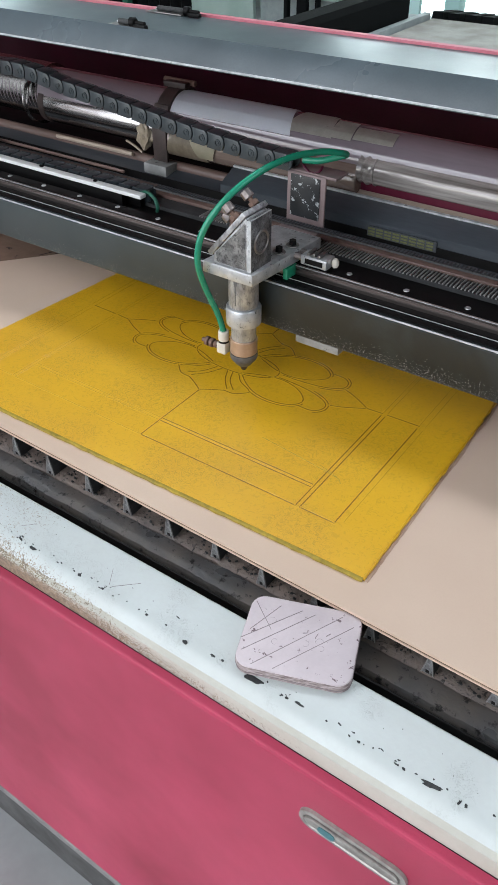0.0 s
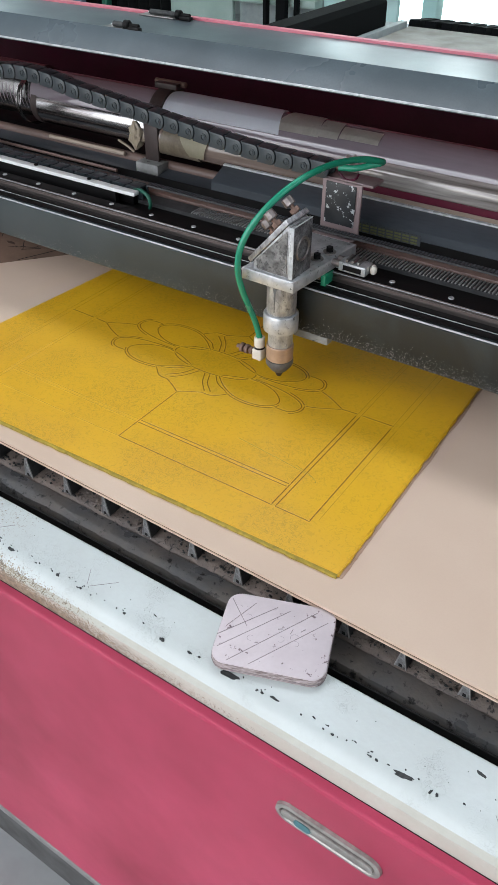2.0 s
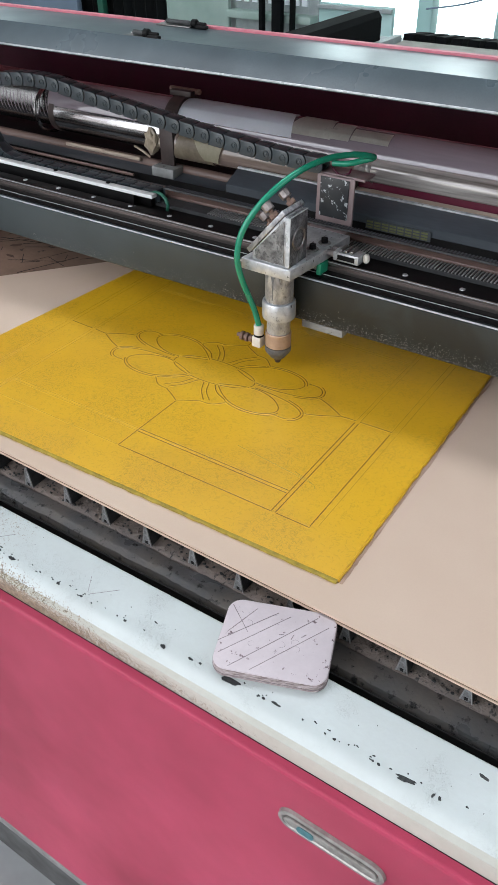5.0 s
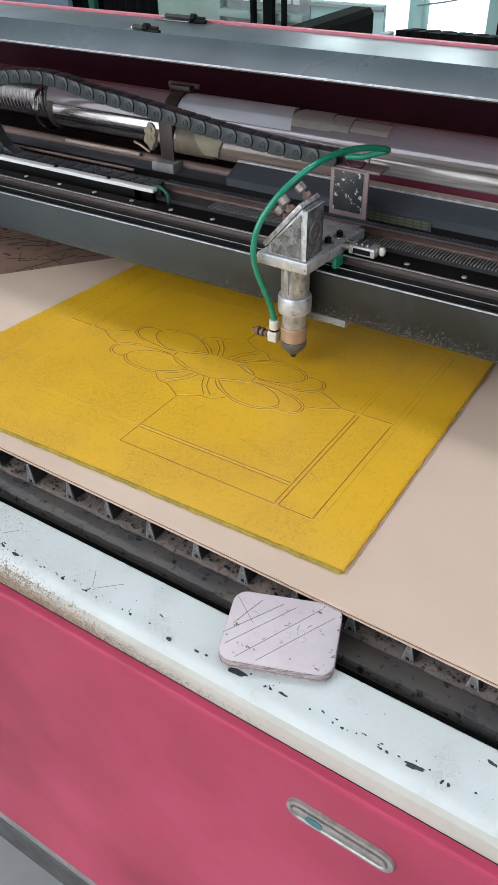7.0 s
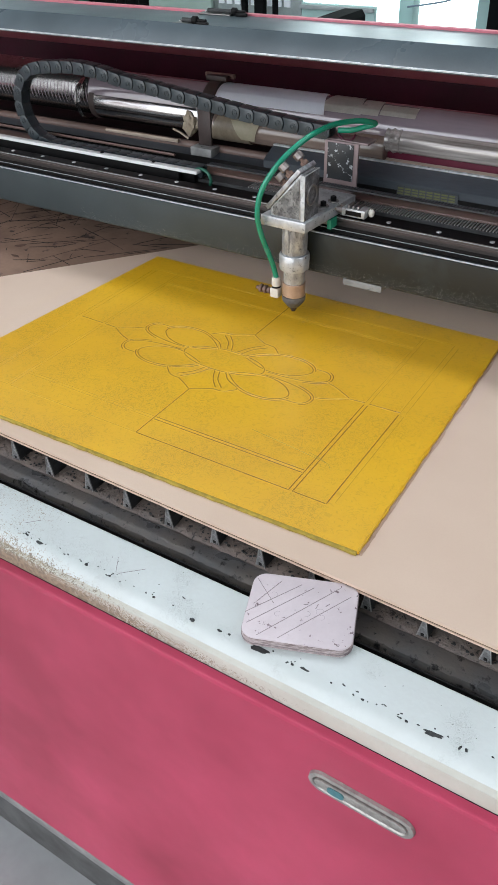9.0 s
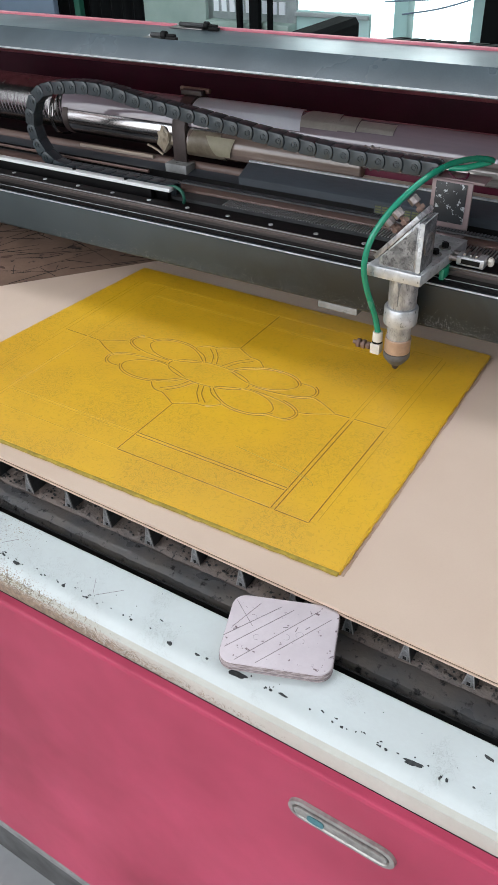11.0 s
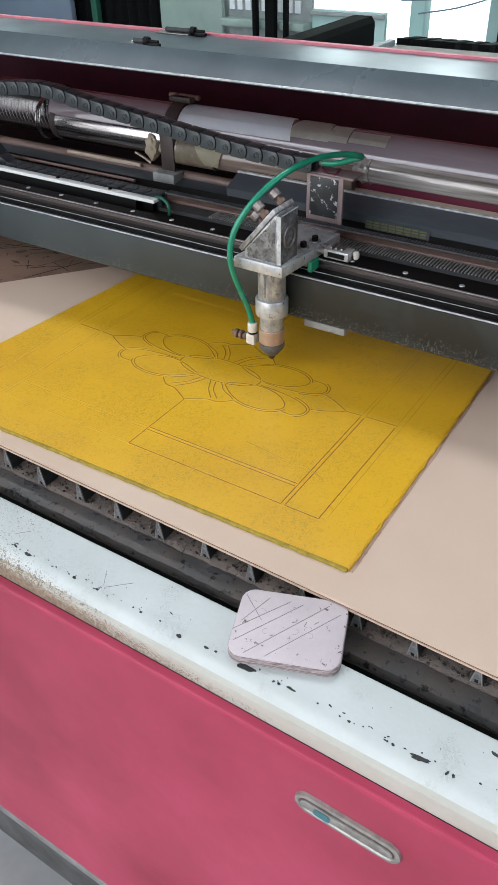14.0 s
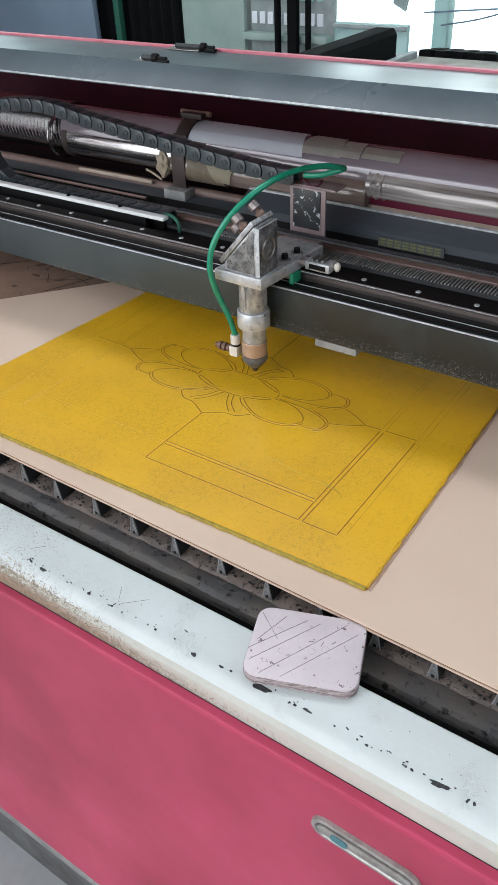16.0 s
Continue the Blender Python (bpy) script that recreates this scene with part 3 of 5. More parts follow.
def paint_wear():
    th = thing("paint_chips", "dark bare metal chips in the white enamel of the rail", "paint chips", kind="stuff")
    rnd = random.Random(5)
    bm = bmesh.new()
    big = [(-0.0255, -0.0967, 0.0066, 0.0021), (0.0868, -0.0967, 0.0062, 0.0016), (0.005, -0.0955, 0.0030, 0.0009), (0.1025, -0.0967, 0.0008, 0.0016), (0.1060, -0.0967, 0.0009, 0.0015),
           (-0.075, -0.099, 0.0018, 0.0012), (-0.055, -0.0972, 0.0018, 0.0008), (-0.048, -0.0967, 0.0014, 0.0008), (-0.211, -0.0975, 0.0036, 0.0014), (-0.225, -0.096, 0.003, 0.0008),
           (-0.167, -0.0967, 0.0018, 0.0009), (-0.146, -0.0967, 0.0014, 0.0008), (0.121, -0.073, 0.003, 0.0014), (0.044, -0.0967, 0.0012, 0.0008), (-0.108, -0.0965, 0.0012, 0.0009), (-0.09, -0.087, 0.0018, 0.0005), (0.071, -0.0967, 0.0012, 0.0008)]
    for i in range(56):
        big.append((rnd.gauss((-0.20, 0.065, -0.14, 0.005)[i % 4], 0.022), -0.0960 + rnd.uniform(-0.0012, 0.003), rnd.uniform(0.0004, 0.0012), rnd.uniform(0.0003, 0.0006)))
    for i in range(30):
        big.append((rnd.uniform(-0.4, 0.25), rnd.uniform(-0.094, -0.066), rnd.uniform(0.0002, 0.0005), rnd.uniform(0.0002, 0.0004)))
    for i, (x, y, rx, ry) in enumerate(big):
        add(bm, prism(blob(x, y, rx, ry, i, rnd.uniform(-0.3, 0.1)), "z", 0.7139, 0.71512))
    part("chips", bm, "chip", th)
    scr = thing("rail_scratches", "fine dark scratches across the white enamel", "scratches", kind="stuff")
    bm = bmesh.new()
    for x, y, ln, a in ((-0.142, -0.092, 0.019, 0.75), (-0.152, -0.080, 0.014, -1.0), (0.135, -0.09, 0.016, -0.9), (-0.235, -0.088, 0.012, 0.8)):
        c, s = math.cos(a), math.sin(a)
        w = 0.00011
        add(bm, prism([(x - s * w, y + c * w), (x + s * w, y - c * w), (x + s * w + c * ln, y - c * w + s * ln), (x - s * w + c * ln, y + c * w + s * ln)], "z", 0.7145, 0.7152))
    part("scratches", bm, "pencil", scr)


paint_wear()


# ---------------------------------------------------------------- bed: beam, blades, boards
def bed():
    sup = thing("blade_support", "sooty iron support beam crusted with cutting debris", "support beam")
    def strip(ys, rough, seed):
        bm = bmesh.new()
        grid = []
        nx = 300
        for i in range(nx + 1):
            x = -0.75 + 1.3 * i / nx
            row = []
            for j, (y, z) in enumerate(ys):
                k = rough * (1.2 * noise.noise((x * 60, y * 90, seed)) + 0.9 * noise.noise((x * 190, y * 260, seed + 3))) if 0 < j < len(ys) - 1 else 0
                row.append(bm.verts.new((x, y + 0.8 * k, z + k)))
            grid.append(row)
        for a, b in zip(grid, grid[1:]):
            for j in range(len(ys) - 1):
                bm.faces.new((a[j], a[j + 1], b[j + 1], b[j]))
        return bm

    part("beam", strip([(-0.0265, 0.640), (-0.0262, 0.7000), (-0.0240, 0.7020), (-0.0200, 0.7030), (-0.0150, 0.7035), (-0.0080, 0.7035), (0.004, 0.7032), (0.03, 0.702), (0.03, 0.640)], 0.0009, 1), "beamdark", sup)
    part("lip", strip([(-0.0440, 0.640), (-0.0436, 0.6955), (-0.0420, 0.6985), (-0.0385, 0.7000), (-0.0340, 0.7004), (-0.0300, 0.7004), (-0.0266, 0.7000), (-0.0266, 0.640)], 0.0006, 7), "lipdark", sup, "smooth oily front lip of the beam")
    # black sheet painting the shade in the gap behind the rail
    part("gap_wall", box(-0.75, 0.55, -0.0460, -0.0446, 0.625, 0.6945), "void", sup, "black front of the beam, the gap's shade in its colour")
    rnd = random.Random(3)
    bm = bmesh.new()
    pale = bmesh.new()
    for i in range(520):
        x, y = rnd.uniform(-0.5, 0.3), rnd.uniform(-0.0255, -0.010)
        r = rnd.uniform(0.0004, 0.0014)
        o = bmesh.new()
        bmesh.ops.create_icosphere(o, subdivisions=1, radius=r)
        for v in o.verts:
            v.co *= rnd.uniform(0.6, 1.2)
        add(pale if i % 4 == 0 else bm, o, Matrix.Translation((x, y, 0.7033 + 0.2 * r)) @ Matrix.Diagonal((1.3, 1, 0.6, 1)))
    tagged(part("cutting_debris", bm, "chip"), "black charred cutting debris on the support beam", "debris", kind="stuff")
    tagged(part("cutting_debris", pale, "beamdark"), "brown cutting crumbs on the support beam", "debris", kind="stuff")
    # knife blades, triangular in section, open at the front end
    k = 0
    first = None
    for i in range(-14, 13):
        x = -0.0275 + 0.0405 * i
        if first is None:
            first = thing("bed_blade", "dirty grey triangular aluminium blade under the board", "blade", "blades of the cutting bed")
            tri = [(-0.0040, -0.0185), (-0.0006, 0.0), (0.0006, 0.0), (0.0040, -0.0185)]
            # flanks coloured as shaded, end plate as lit
            part("strip", prism(tri, "y", 0.0012, 0.62, 0.0002, 1), "slatdark", first, "dark flanks of the blade, shade in their colour")
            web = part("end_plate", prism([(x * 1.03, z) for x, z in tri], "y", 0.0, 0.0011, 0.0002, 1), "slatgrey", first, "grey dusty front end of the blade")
            part("fold_edge", prism([(-0.0042, -0.0185), (-0.0007, 0.0002), (-0.0001, 0.0002), (-0.0032, -0.0185)], "y", -0.0004, 0.0006, 0.0001, 1), "slat", web, "pale thin edge")
            part("fold_edge", prism([(0.0042, -0.0185), (0.0007, 0.0002), (0.0003, 0.0002), (0.0036, -0.0185)], "y", -0.0004, 0.0006, 0.0001, 1), "slat", web, "pale thin edge")
            part("end_notch", box(-0.0012, 0.0010, -0.0003, 0.0002, -0.0175, -0.0150), "void", web, "small dark notch")
            first.location = (x, -0.026, 0.7215)
        else:
            copy_thing(first, pose(x, -0.026 + 0.0012 * math.sin(i * 2.3), 0.7215, 0, 0, 1.2 * math.sin(i * 1.7)))


bed()


def boards():
    def corner(x):
        return -0.0288 - 0.017 * (x + 0.061)

    outline = [(0.62, corner(0.62)), (0.62, 0.85), (-0.0126, 0.85), (-0.722, corner(-0.72))]
    th = thing("beige_board", "pale beige thin board lying under the sheet", "board")
    part("face", prism(outline, "z", BED + 0.0026, 0.7270, 0.0001, 1), "mdf", th)
    inset = [(0.6195, corner(0.62) + 0.0003), (0.6195, 0.8495), (-0.013, 0.8495), (-0.7213, corner(-0.72) + 0.0003)]
    part("core", prism(inset, "z", BED + 0.0015, BED + 0.0027), "mdf_edge", th, "dark scorched glue line of the cut edge")
    part("back_face", prism([(x, y - (0.0006 if y < 0.5 else 0)) for x, y in inset], "z", BED, BED + 0.0015), "mdf", th, "lower layer of the board")
    b = thing("burnt_board", "brown board criss-crossed with dark laser burns", "board")
    part("face", prism([(-0.0128, 0.853), (-0.7224, -0.0145), (-1.10, -0.0145), (-1.10, 0.853)], "z", 0.7215, 0.7255, 0.0003, 1), "brown", b)
    rnd = random.Random(11)
    for i in range(26):
        x, y = rnd.uniform(-0.80, -0.46), rnd.uniform(0.20, 0.58)
        if 0.7096 * (y + 0.0145) - 0.8675 * (x + 0.7224) > 0.02:
            part("scorch_patch", prism(blob(x, y, rnd.uniform(0.004, 0.014), rnd.uniform(0.002, 0.005), i + 60, rnd.uniform(-0.6, 1.2)), "z", 0.7252, 0.72562), "scorch", b)
    made = 0
    while made < 240:
        x, y = rnd.uniform(-0.80, -0.40), rnd.uniform(0.17, 0.60)
        a = rnd.choice((0.35, 0.6, 0.9, 1.25, 2.2, -0.3)) + rnd.uniform(-0.15, 0.15)
        ln, w = rnd.choice((0.012, 0.03, 0.07, 0.12)) * rnd.uniform(0.6, 1.2), rnd.uniform(0.00018, 0.0006)
        c, s = math.cos(a), math.sin(a)
        if any(0.7096 * (py + 0.0145) - 0.8675 * (px + 0.7224) < 0.004 for px, py in ((x, y), (x + c * ln, y + s * ln))):
            continue
        part("burn_line", prism([(x - s * w, y + c * w), (x + s * w, y - c * w), (x + s * w + c * ln, y - c * w + s * ln), (x - s * w + c * ln, y + c * w + s * ln)], "z", 0.7252, 0.7257), "soot", b)
        made += 1


boards()


def sheet():
    th = thing("acrylic_sheet", "amber yellow acrylic sheet with a half-cut floral pattern", "acrylic sheet")
    nr, fr, fl, nl = (-0.0052, -0.0038), (-0.0098, 0.3165), (-0.4215, 0.3185), (-0.4465, -0.0120)
    part("pane", prism([nr, fr, fl, nl], "z", 0.7271, TOP), "sheet", th)
    # olive strip: film, with the near edge's shade and tint in its colour
    n = 120
    edge = [(nr[0] + (nl[0] - nr[0]) * i / n, nr[1] + (nl[1] - nr[1]) * i / n - 0.0020 - 0.0009 * noise.noise((i * 0.4, 0, 3))) for i in range(n + 1)]
    part("film_edge", prism([(nr[0], nr[1] - 0.0001), *edge, (nl[0], nl[1] - 0.0001)], "z", 0.7271, 0.7297), "film", th, "olive film and edge shade painted along the cut edge")
    # a chipped fringe along the right edge
    n = 90
    pts = [(nr[0] + (fr[0] - nr[0]) * i / n + 0.0012 + 0.0011 * noise.noise((i * 0.35, 2, 0)) + 0.0006 * noise.noise((i * 1.3, 5, 0)), nr[1] + (fr[1] - nr[1]) * i / n) for i in range(n + 1)]
    part("fringe", prism([(nr[0] - 0.001, nr[1]), *pts, (fr[0] - 0.001, fr[1])], "z", 0.7271, 0.7294), "sheet", th, "pale ragged cut edge")
    # thin brown strip painting the sheet's shadow on the board
    pts = [(nr[0] + (fr[0] - nr[0]) * i / n + 0.0034 + 0.0014 * noise.noise((i * 0.11, 7, 0)) + 0.0005 * noise.noise((i * 0.9, 9, 0)), nr[1] + (fr[1] - nr[1]) * i / n) for i in range(n + 1)]
    part("paper_margin", prism([(nr[0] - 0.001, nr[1]), *pts, (fr[0] - 0.001, fr[1])], "z", 0.72705, 0.7274), "margin", th, "brown shadow band painted on the board beside the cut edge")
    # the scored pattern: mirrored about its middle
    cx, cy = -0.2215, 0.1585
    ell = [(0.0435 * math.cos(a), 0.0175 * math.sin(a)) for a in [math.pi / 2 * i / 16 for i in range(17)]]

    def flow(*pts):
        return [(p.x, p.y) for p in smooth_path([(x, y, 0) for x, y in pts], 5)]

    def beside(q, d):
        """The same line again, a little to one side."""
        out = []
        for i, (x, y) in enumerate(q):
            a, b = Vector(q[max(0, i - 1)]), Vector(q[min(len(q) - 1, i + 1)])
            v = (b - a).normalized()
            out.append((x - v.y * d, y + v.x * d))
        return out

    petal = flow((0.0150, 0.0148), (0.0285, 0.0262), (0.0425, 0.0335), (0.0575, 0.0355), (0.0715, 0.0330), (0.0805, 0.0265), (0.0812, 0.0190), (0.0725, 0.0105), (0.0605, 0.0055), (0.0475, 0.0042), (0.0325, 0.0075), (0.0165, 0.0140))
    bud = flow((0.0465, 0.0025), (0.0635, 0.0030), (0.0815, 0.0055), (0.0945, 0.0100), (0.1010, 0.0160), (0.1000, 0.0235), (0.0935, 0.0282), (0.0830, 0.0285))
    half = [ell, petal, bud,
            beside(petal[8:28], 0.0024), beside(bud[10:30], -0.0024),
            flow((0.1015, 0.0140), (0.1145, 0.0090), (0.1310, 0.0)),
            flow((0.0030, 0.0185), (0.0095, 0.0310), (0.0195, 0.0420)),
            flow((0.0080, 0.0178), (0.0142, 0.0302), (0.0245, 0.0400)),
            flow((0.0140, 0.0172), (0.0225, 0.0262), (0.0355, 0.0325)),
            flow((0.0000, 0.0555), (0.0090, 0.0500), (0.0185, 0.0450)),
            flow((0.0185, 0.0450), (0.0290, 0.0438), (0.0395, 0.0345))]
    lines = []
    for sx in (1, -1):
        for sy in (1, -1):
            # left and back quarters take the paler groove, as light makes them look
            light = sy > 0 or sx < 0
            for q in half:
                lines.append((False, [(cx + sx * x, cy + sy * y) for x, y in q]))
            for o in (0.1447, 0.1482):
                lines.append((light, [(cx + sx * o, cy + sy * 0.002), (cx + sx * o, cy + sy * 0.1305)]))
            lines.append((light, [(cx + sx * 0.1762, cy + sy * 0.002), (cx + sx * 0.1762, cy + sy * 0.1305)]))
            lines.append((True, [(cx + sx * 0.1812, cy + sy * 0.002), (cx + sx * 0.1812, cy + sy * 0.1260)]))
            for o in (0.1045, 0.1078):
                lines.append((light, [(cx + sx * 0.001, cy + sy * o), (cx + sx * 0.1447, cy + sy * o)]))
            lines.append((light, [(cx + sx * 0.001, cy + sy * 0.1305), (cx + sx * 0.1447, cy + sy * 0.1305)]))
            lines.append((light, [(cx + sx * 0.1482, cy + sy * 0.1305), (cx + sx * 0.1762, cy + sy * 0.1305)]))
        lines.append((False, [(cx + sx * 0.131, cy), (cx + sx * 0.1447, cy + 0.001)]))
        lines.append((False, [(cx + sx * 0.1482, cy + 0.001), (cx + sx * 0.1770, cy + 0.0020)]))
    for sy in (1, -1):
        lines.append((False, [(cx + 0.0006, cy + sy * 0.0555), (cx + 0.0006, cy + sy * 0.1305)]))
    h = 0.00013
    for faint, q in lines:
        w = 0.00048 if faint else 0.00072
        bm = bmesh.new()
        rows = []
        for i, (x, y) in enumerate(q):
            a, b = q[max(0, i - 1)], q[min(len(q) - 1, i + 1)]
            d = Vector((b[0] - a[0], b[1] - a[1], 0)).normalized()
            s = Vector((-d.y, d.x, 0))
            p = Vector((x, y, TOP))
            rows.append([bm.verts.new(p + s * k + Vector((0, 0, z))) for k, z in ((-2.0 * w, -0.0001), (-1.2 * w, h), (-0.62 * w, 0.00003), (0.62 * w, 0.00003), (1.2 * w, h), (2.0 * w, -0.0001))])
        for a, b in zip(rows, rows[1:]):
            for j in range(5):
                f = bm.faces.new((a[j], a[j + 1], b[j + 1], b[j]))
                f.material_index = 1 if j == 2 else 0
        ob = part("score_line", bm, "sheet", th)
        ob.data.materials.append(M["groove_faint" if faint else "groove"])
    bm = bmesh.new()
    add(bm, hose([(-0.140, 0.079, TOP), (-0.10, 0.0745, TOP), (-0.067, 0.070, TOP)], 0.00022, 8, 6))
    add(bm, hose([(-0.085, 0.0755, TOP), (-0.067, 0.070, TOP), (-0.062, 0.0655, TOP)], 0.0002, 8, 6))
    part("scratch", bm, "film", th, "pale scratch across the face")


sheet()


def offcut():
    th = thing("board_offcut", "small lilac-grey board offcut with rounded corners and pencil lines", "offcut")
    th.location = (-0.0155, -0.0625, 0.7156)
    th.rotation_euler = (0, 0, radians(20.5))

    def rounded(hx, hy, r, n=8):
        pts = []
        for sx, sy, a0 in ((1, 1, 0), (-1, 1, 90), (-1, -1, 180), (1, -1, 270)):
            pts += [(sx * (hx - r) + r * math.cos(radians(a0 + 90 * i / n)), sy * (hy - r) + r * math.sin(radians(a0 + 90 * i / n))) for i in range(n + 1)]
        return pts

    part("slab", prism(rounded(0.0345, 0.0270, 0.009), "z", 0.0, 0.0080, 0.0007), "coaster", th)
    part("cut_edge", prism(rounded(0.0347, 0.0272, 0.0091), "z", 0.0010, 0.0068), "coaster_edge", th, "scorched cut edge")
    for z in (0.0026,):
        part("scorch_line", prism(rounded(0.03495, 0.02745, 0.0092), "z", z, z + 0.0003), "pencil", th)
    for x, y, ln, a in ((-0.0305, -0.0005, 0.026, 0.99), (-0.0345, -0.0080, 0.043, 0.73), (-0.0320, -0.0165, 0.052, 0.76), (-0.0240, -0.0250, 0.066, 0.79), (-0.0110, -0.0250, 0.058, 0.78), (-0.0320, 0.0215, 0.024, -0.95)):
        c, s = math.cos(a), math.sin(a)
        w = 0.00015
        part("pencil_mark", prism([(x - s * w, y + c * w), (x + s * w, y - c * w), (x + s * w + c * ln, y - c * w + s * ln), (x - s * w + c * ln, y + c * w + s * ln)], "z", 0.0078, 0.0082), "pencil", th)
    for i, (x, y, ln, a) in enumerate(((0.001, 0.004, 0.003, 0.3), (0.009, 0.002, 0.004, 1.3), (0.015, 0.005, 0.0035, 0.8))):
        c, s = math.cos(a), math.sin(a)
        w = 0.0002
        part("pencil_mark", prism([(x - s * w, y + c * w), (x + s * w, y - c * w), (x + s * w + c * ln, y - c * w + s * ln), (x - s * w + c * ln, y + c * w + s * ln)], "z", 0.0079, 0.00825), "pencil", th)

    for x, y, r, a0, a1 in ((0.004, -0.003, 0.0022, -120, 100), (0.012, 0.000, 0.0024, 20, 230), (0.0135, -0.0045, 0.0020, -90, 120), (-0.014, -0.006, 0.0020, 60, 300), (-0.019, 0.009, 0.0024, -60, 130)):
        pts = [(x + r * math.cos(radians(a0 + (a1 - a0) * i / 8)), y + r * math.sin(radians(a0 + (a1 - a0) * i / 8)), 0.0079) for i in range(9)]
        part("pencil_curl", hose(pts, 0.00014, 3, 6), "pencil", th)


offcut()

# ---------------------------------------------------------------- the moving bridge
X0, X1 = -1.26, 0.76


def gantry():
    th = thing("gantry_beam", "grey-green painted gantry beam with linear rail and belts", "gantry")
    part("beam", prism([(0.019, 0.7745), (0.0175, 0.777), (0.0175, 0.8135), (0.0195, 0.8155), (0.118, 0.8155), (0.118, 0.7725), (0.022, 0.7725)], "x", X0, X1), "beam", th)
    part("worn_edge", prism([(0.0173, 0.8150), (0.0173, 0.8155), (0.0178, 0.8160), (0.0186, 0.8160), (0.0186, 0.8150)], "x", X0, X1), "worn", th, "bright worn paint edge")
    part("deck", box(X0, X1, 0.0217, 0.118, 0.8156, 0.8168), "black", th, "black deck under the rail")
    # grit thickening towards the lower edge
    rnd = random.Random(8)
    verts, faces = [], []
    for i in range(8500):
        x = 0.25 - 0.75 * rnd.random() ** 2.3
        z = 0.7757 + abs(rnd.gauss(0, 0.0055))
        if z > 0.811:
            continue
        r = rnd.uniform(0.00015, 0.00045) if rnd.random() < 0.85 else rnd.uniform(0.00045, 0.0007)
        k = len(verts)
        verts += [(x - r, 0.0176, z - r * 0.6), (x + r, 0.0176, z - r * 0.5), (x, 0.0176, z + r), (x, 0.0176 - r, z)]
        faces += [(k, k + 1, k + 3), (k + 1, k + 2, k + 3), (k + 2, k, k + 3)]
    me = bpy.data.meshes.new("grit")
    me.from_pydata(verts, [], faces)
    me.materials.append(M["gritgrain"])
    grit = new("grit", me)
    grit.parent = th
    tagged(grit, "pale cutting grit stuck to the beam", kind="stuff")
    # linear rail with its screws
    part("linear_rail", prism([(0.0385, 0.8169), (0.0385, 0.8195), (0.0405, 0.8210), (0.0385, 0.8228), (0.0385, 0.8245), (0.0393, 0.8253), (0.0527, 0.8253), (0.0535, 0.8245), (0.0535, 0.8228), (0.0515, 0.8210), (0.0535, 0.8195), (0.0535, 0.8169)], "x", X0, X1), "rail", th, "ground steel linear guide rail")
    for yy, zz in ((0.0380, 0.8246), (0.0290, 0.8169), (0.0600, 0.8169)):
        part("rail_edge", box(X0, X1, yy, yy + 0.0004, zz, zz + 0.0005), "worn", th, "thin bright machined edge")
    part("rail_top", box(X0, X1, 0.0398, 0.0522, 0.82535, 0.8257), "black", th, "dark top of the rail")
    for i in range(-13, 9):
        part("screw", lathe([(0.0001, 0.8261), (0.0022, 0.8263), (0.0024, 0.8258), (0.0024, 0.825)][::-1], 14, Matrix.Translation((-0.0825 + 0.0495 * i, 0.047, 0))), "alu_clean", th)
    # belts behind the rail
    part("belt", box(X0, X1, 0.0805, 0.0985, 0.8169, 0.8205), "belt", th, "toothed grey drive belt")
    bm = bmesh.new()
    verts, faces = [], []
    i = 0
    x = -0.31
    while x < 0.45:
        k = len(verts)
        for dx, dz in ((0, 0.8204), (0.0002, 0.8217), (0.0010, 0.8217), (0.0012, 0.8204)):
            verts += [(x + dx, 0.081, dz), (x + dx, 0.098, dz)]
        for j in (0, 2, 4):
            faces.append((k + j, k + j + 2, k + j + 3, k + j + 1))
        faces += [(k, k + 2, k + 4, k + 6), (k + 1, k + 3, k + 5, k + 7)]
        x += 0.0031
    me = bpy.data.meshes.new("belt_teeth")
    me.from_pydata(verts, [], faces)
    bm.from_mesh(me)
    bpy.data.meshes.remove(me)
    tagged(part("belt_teeth", bm, "tooth", th, "pale teeth of the belt"), kind="stuff")
    part("return_strip", box(X0, X1, 0.1005, 0.1195, 0.8169, 0.8225, 0.001), "brownbelt", th, "brown return strip")
    # extrusions that carry the tube
    part("extrusion", prism([(0.1215, 0.8155), (0.1215, 0.8375), (0.123, 0.839), (0.142, 0.8475), (0.144, 0.8470), (0.144, 0.8155)], "x", -0.315, X1), "bluegrey", th, "blue-grey aluminium extrusion")
    part("bright_edge", prism([(0.1425, 0.8477), (0.1425, 0.8492), (0.1452, 0.8496), (0.1458, 0.8470)], "x", -0.315, X1), "worn", th, "bright bare upper edge")
    part("low_plate", prism([(0.121, 0.8155), (0.121, 0.8215), (0.158, 0.8275), (0.160, 0.8155)], "x", X0, -0.3155), "bluegrey", th, "low dark plate beside the clamp")
    part("thin_rod", rod(-0.565, -0.452, 0.150, 0.8330, 0.0022, 10), "beige", th, "thin beige rod")
    part("thin_rod", rod(-0.80, -0.43, 0.112, 0.8300, 0.0016, 10), "brownbelt", th, "thin brown rod")
    part("serrated_strip", box(X0, X1, 0.1203, 0.1214, 0.8226, 0.8300), "black", th, "black serrated strip")
    part("shelf", prism([(0.144, 0.8155), (0.144, 0.8200), (0.200, 0.8200), (0.200, 0.8155)], "x", X0, X1), "bluegrey", th)
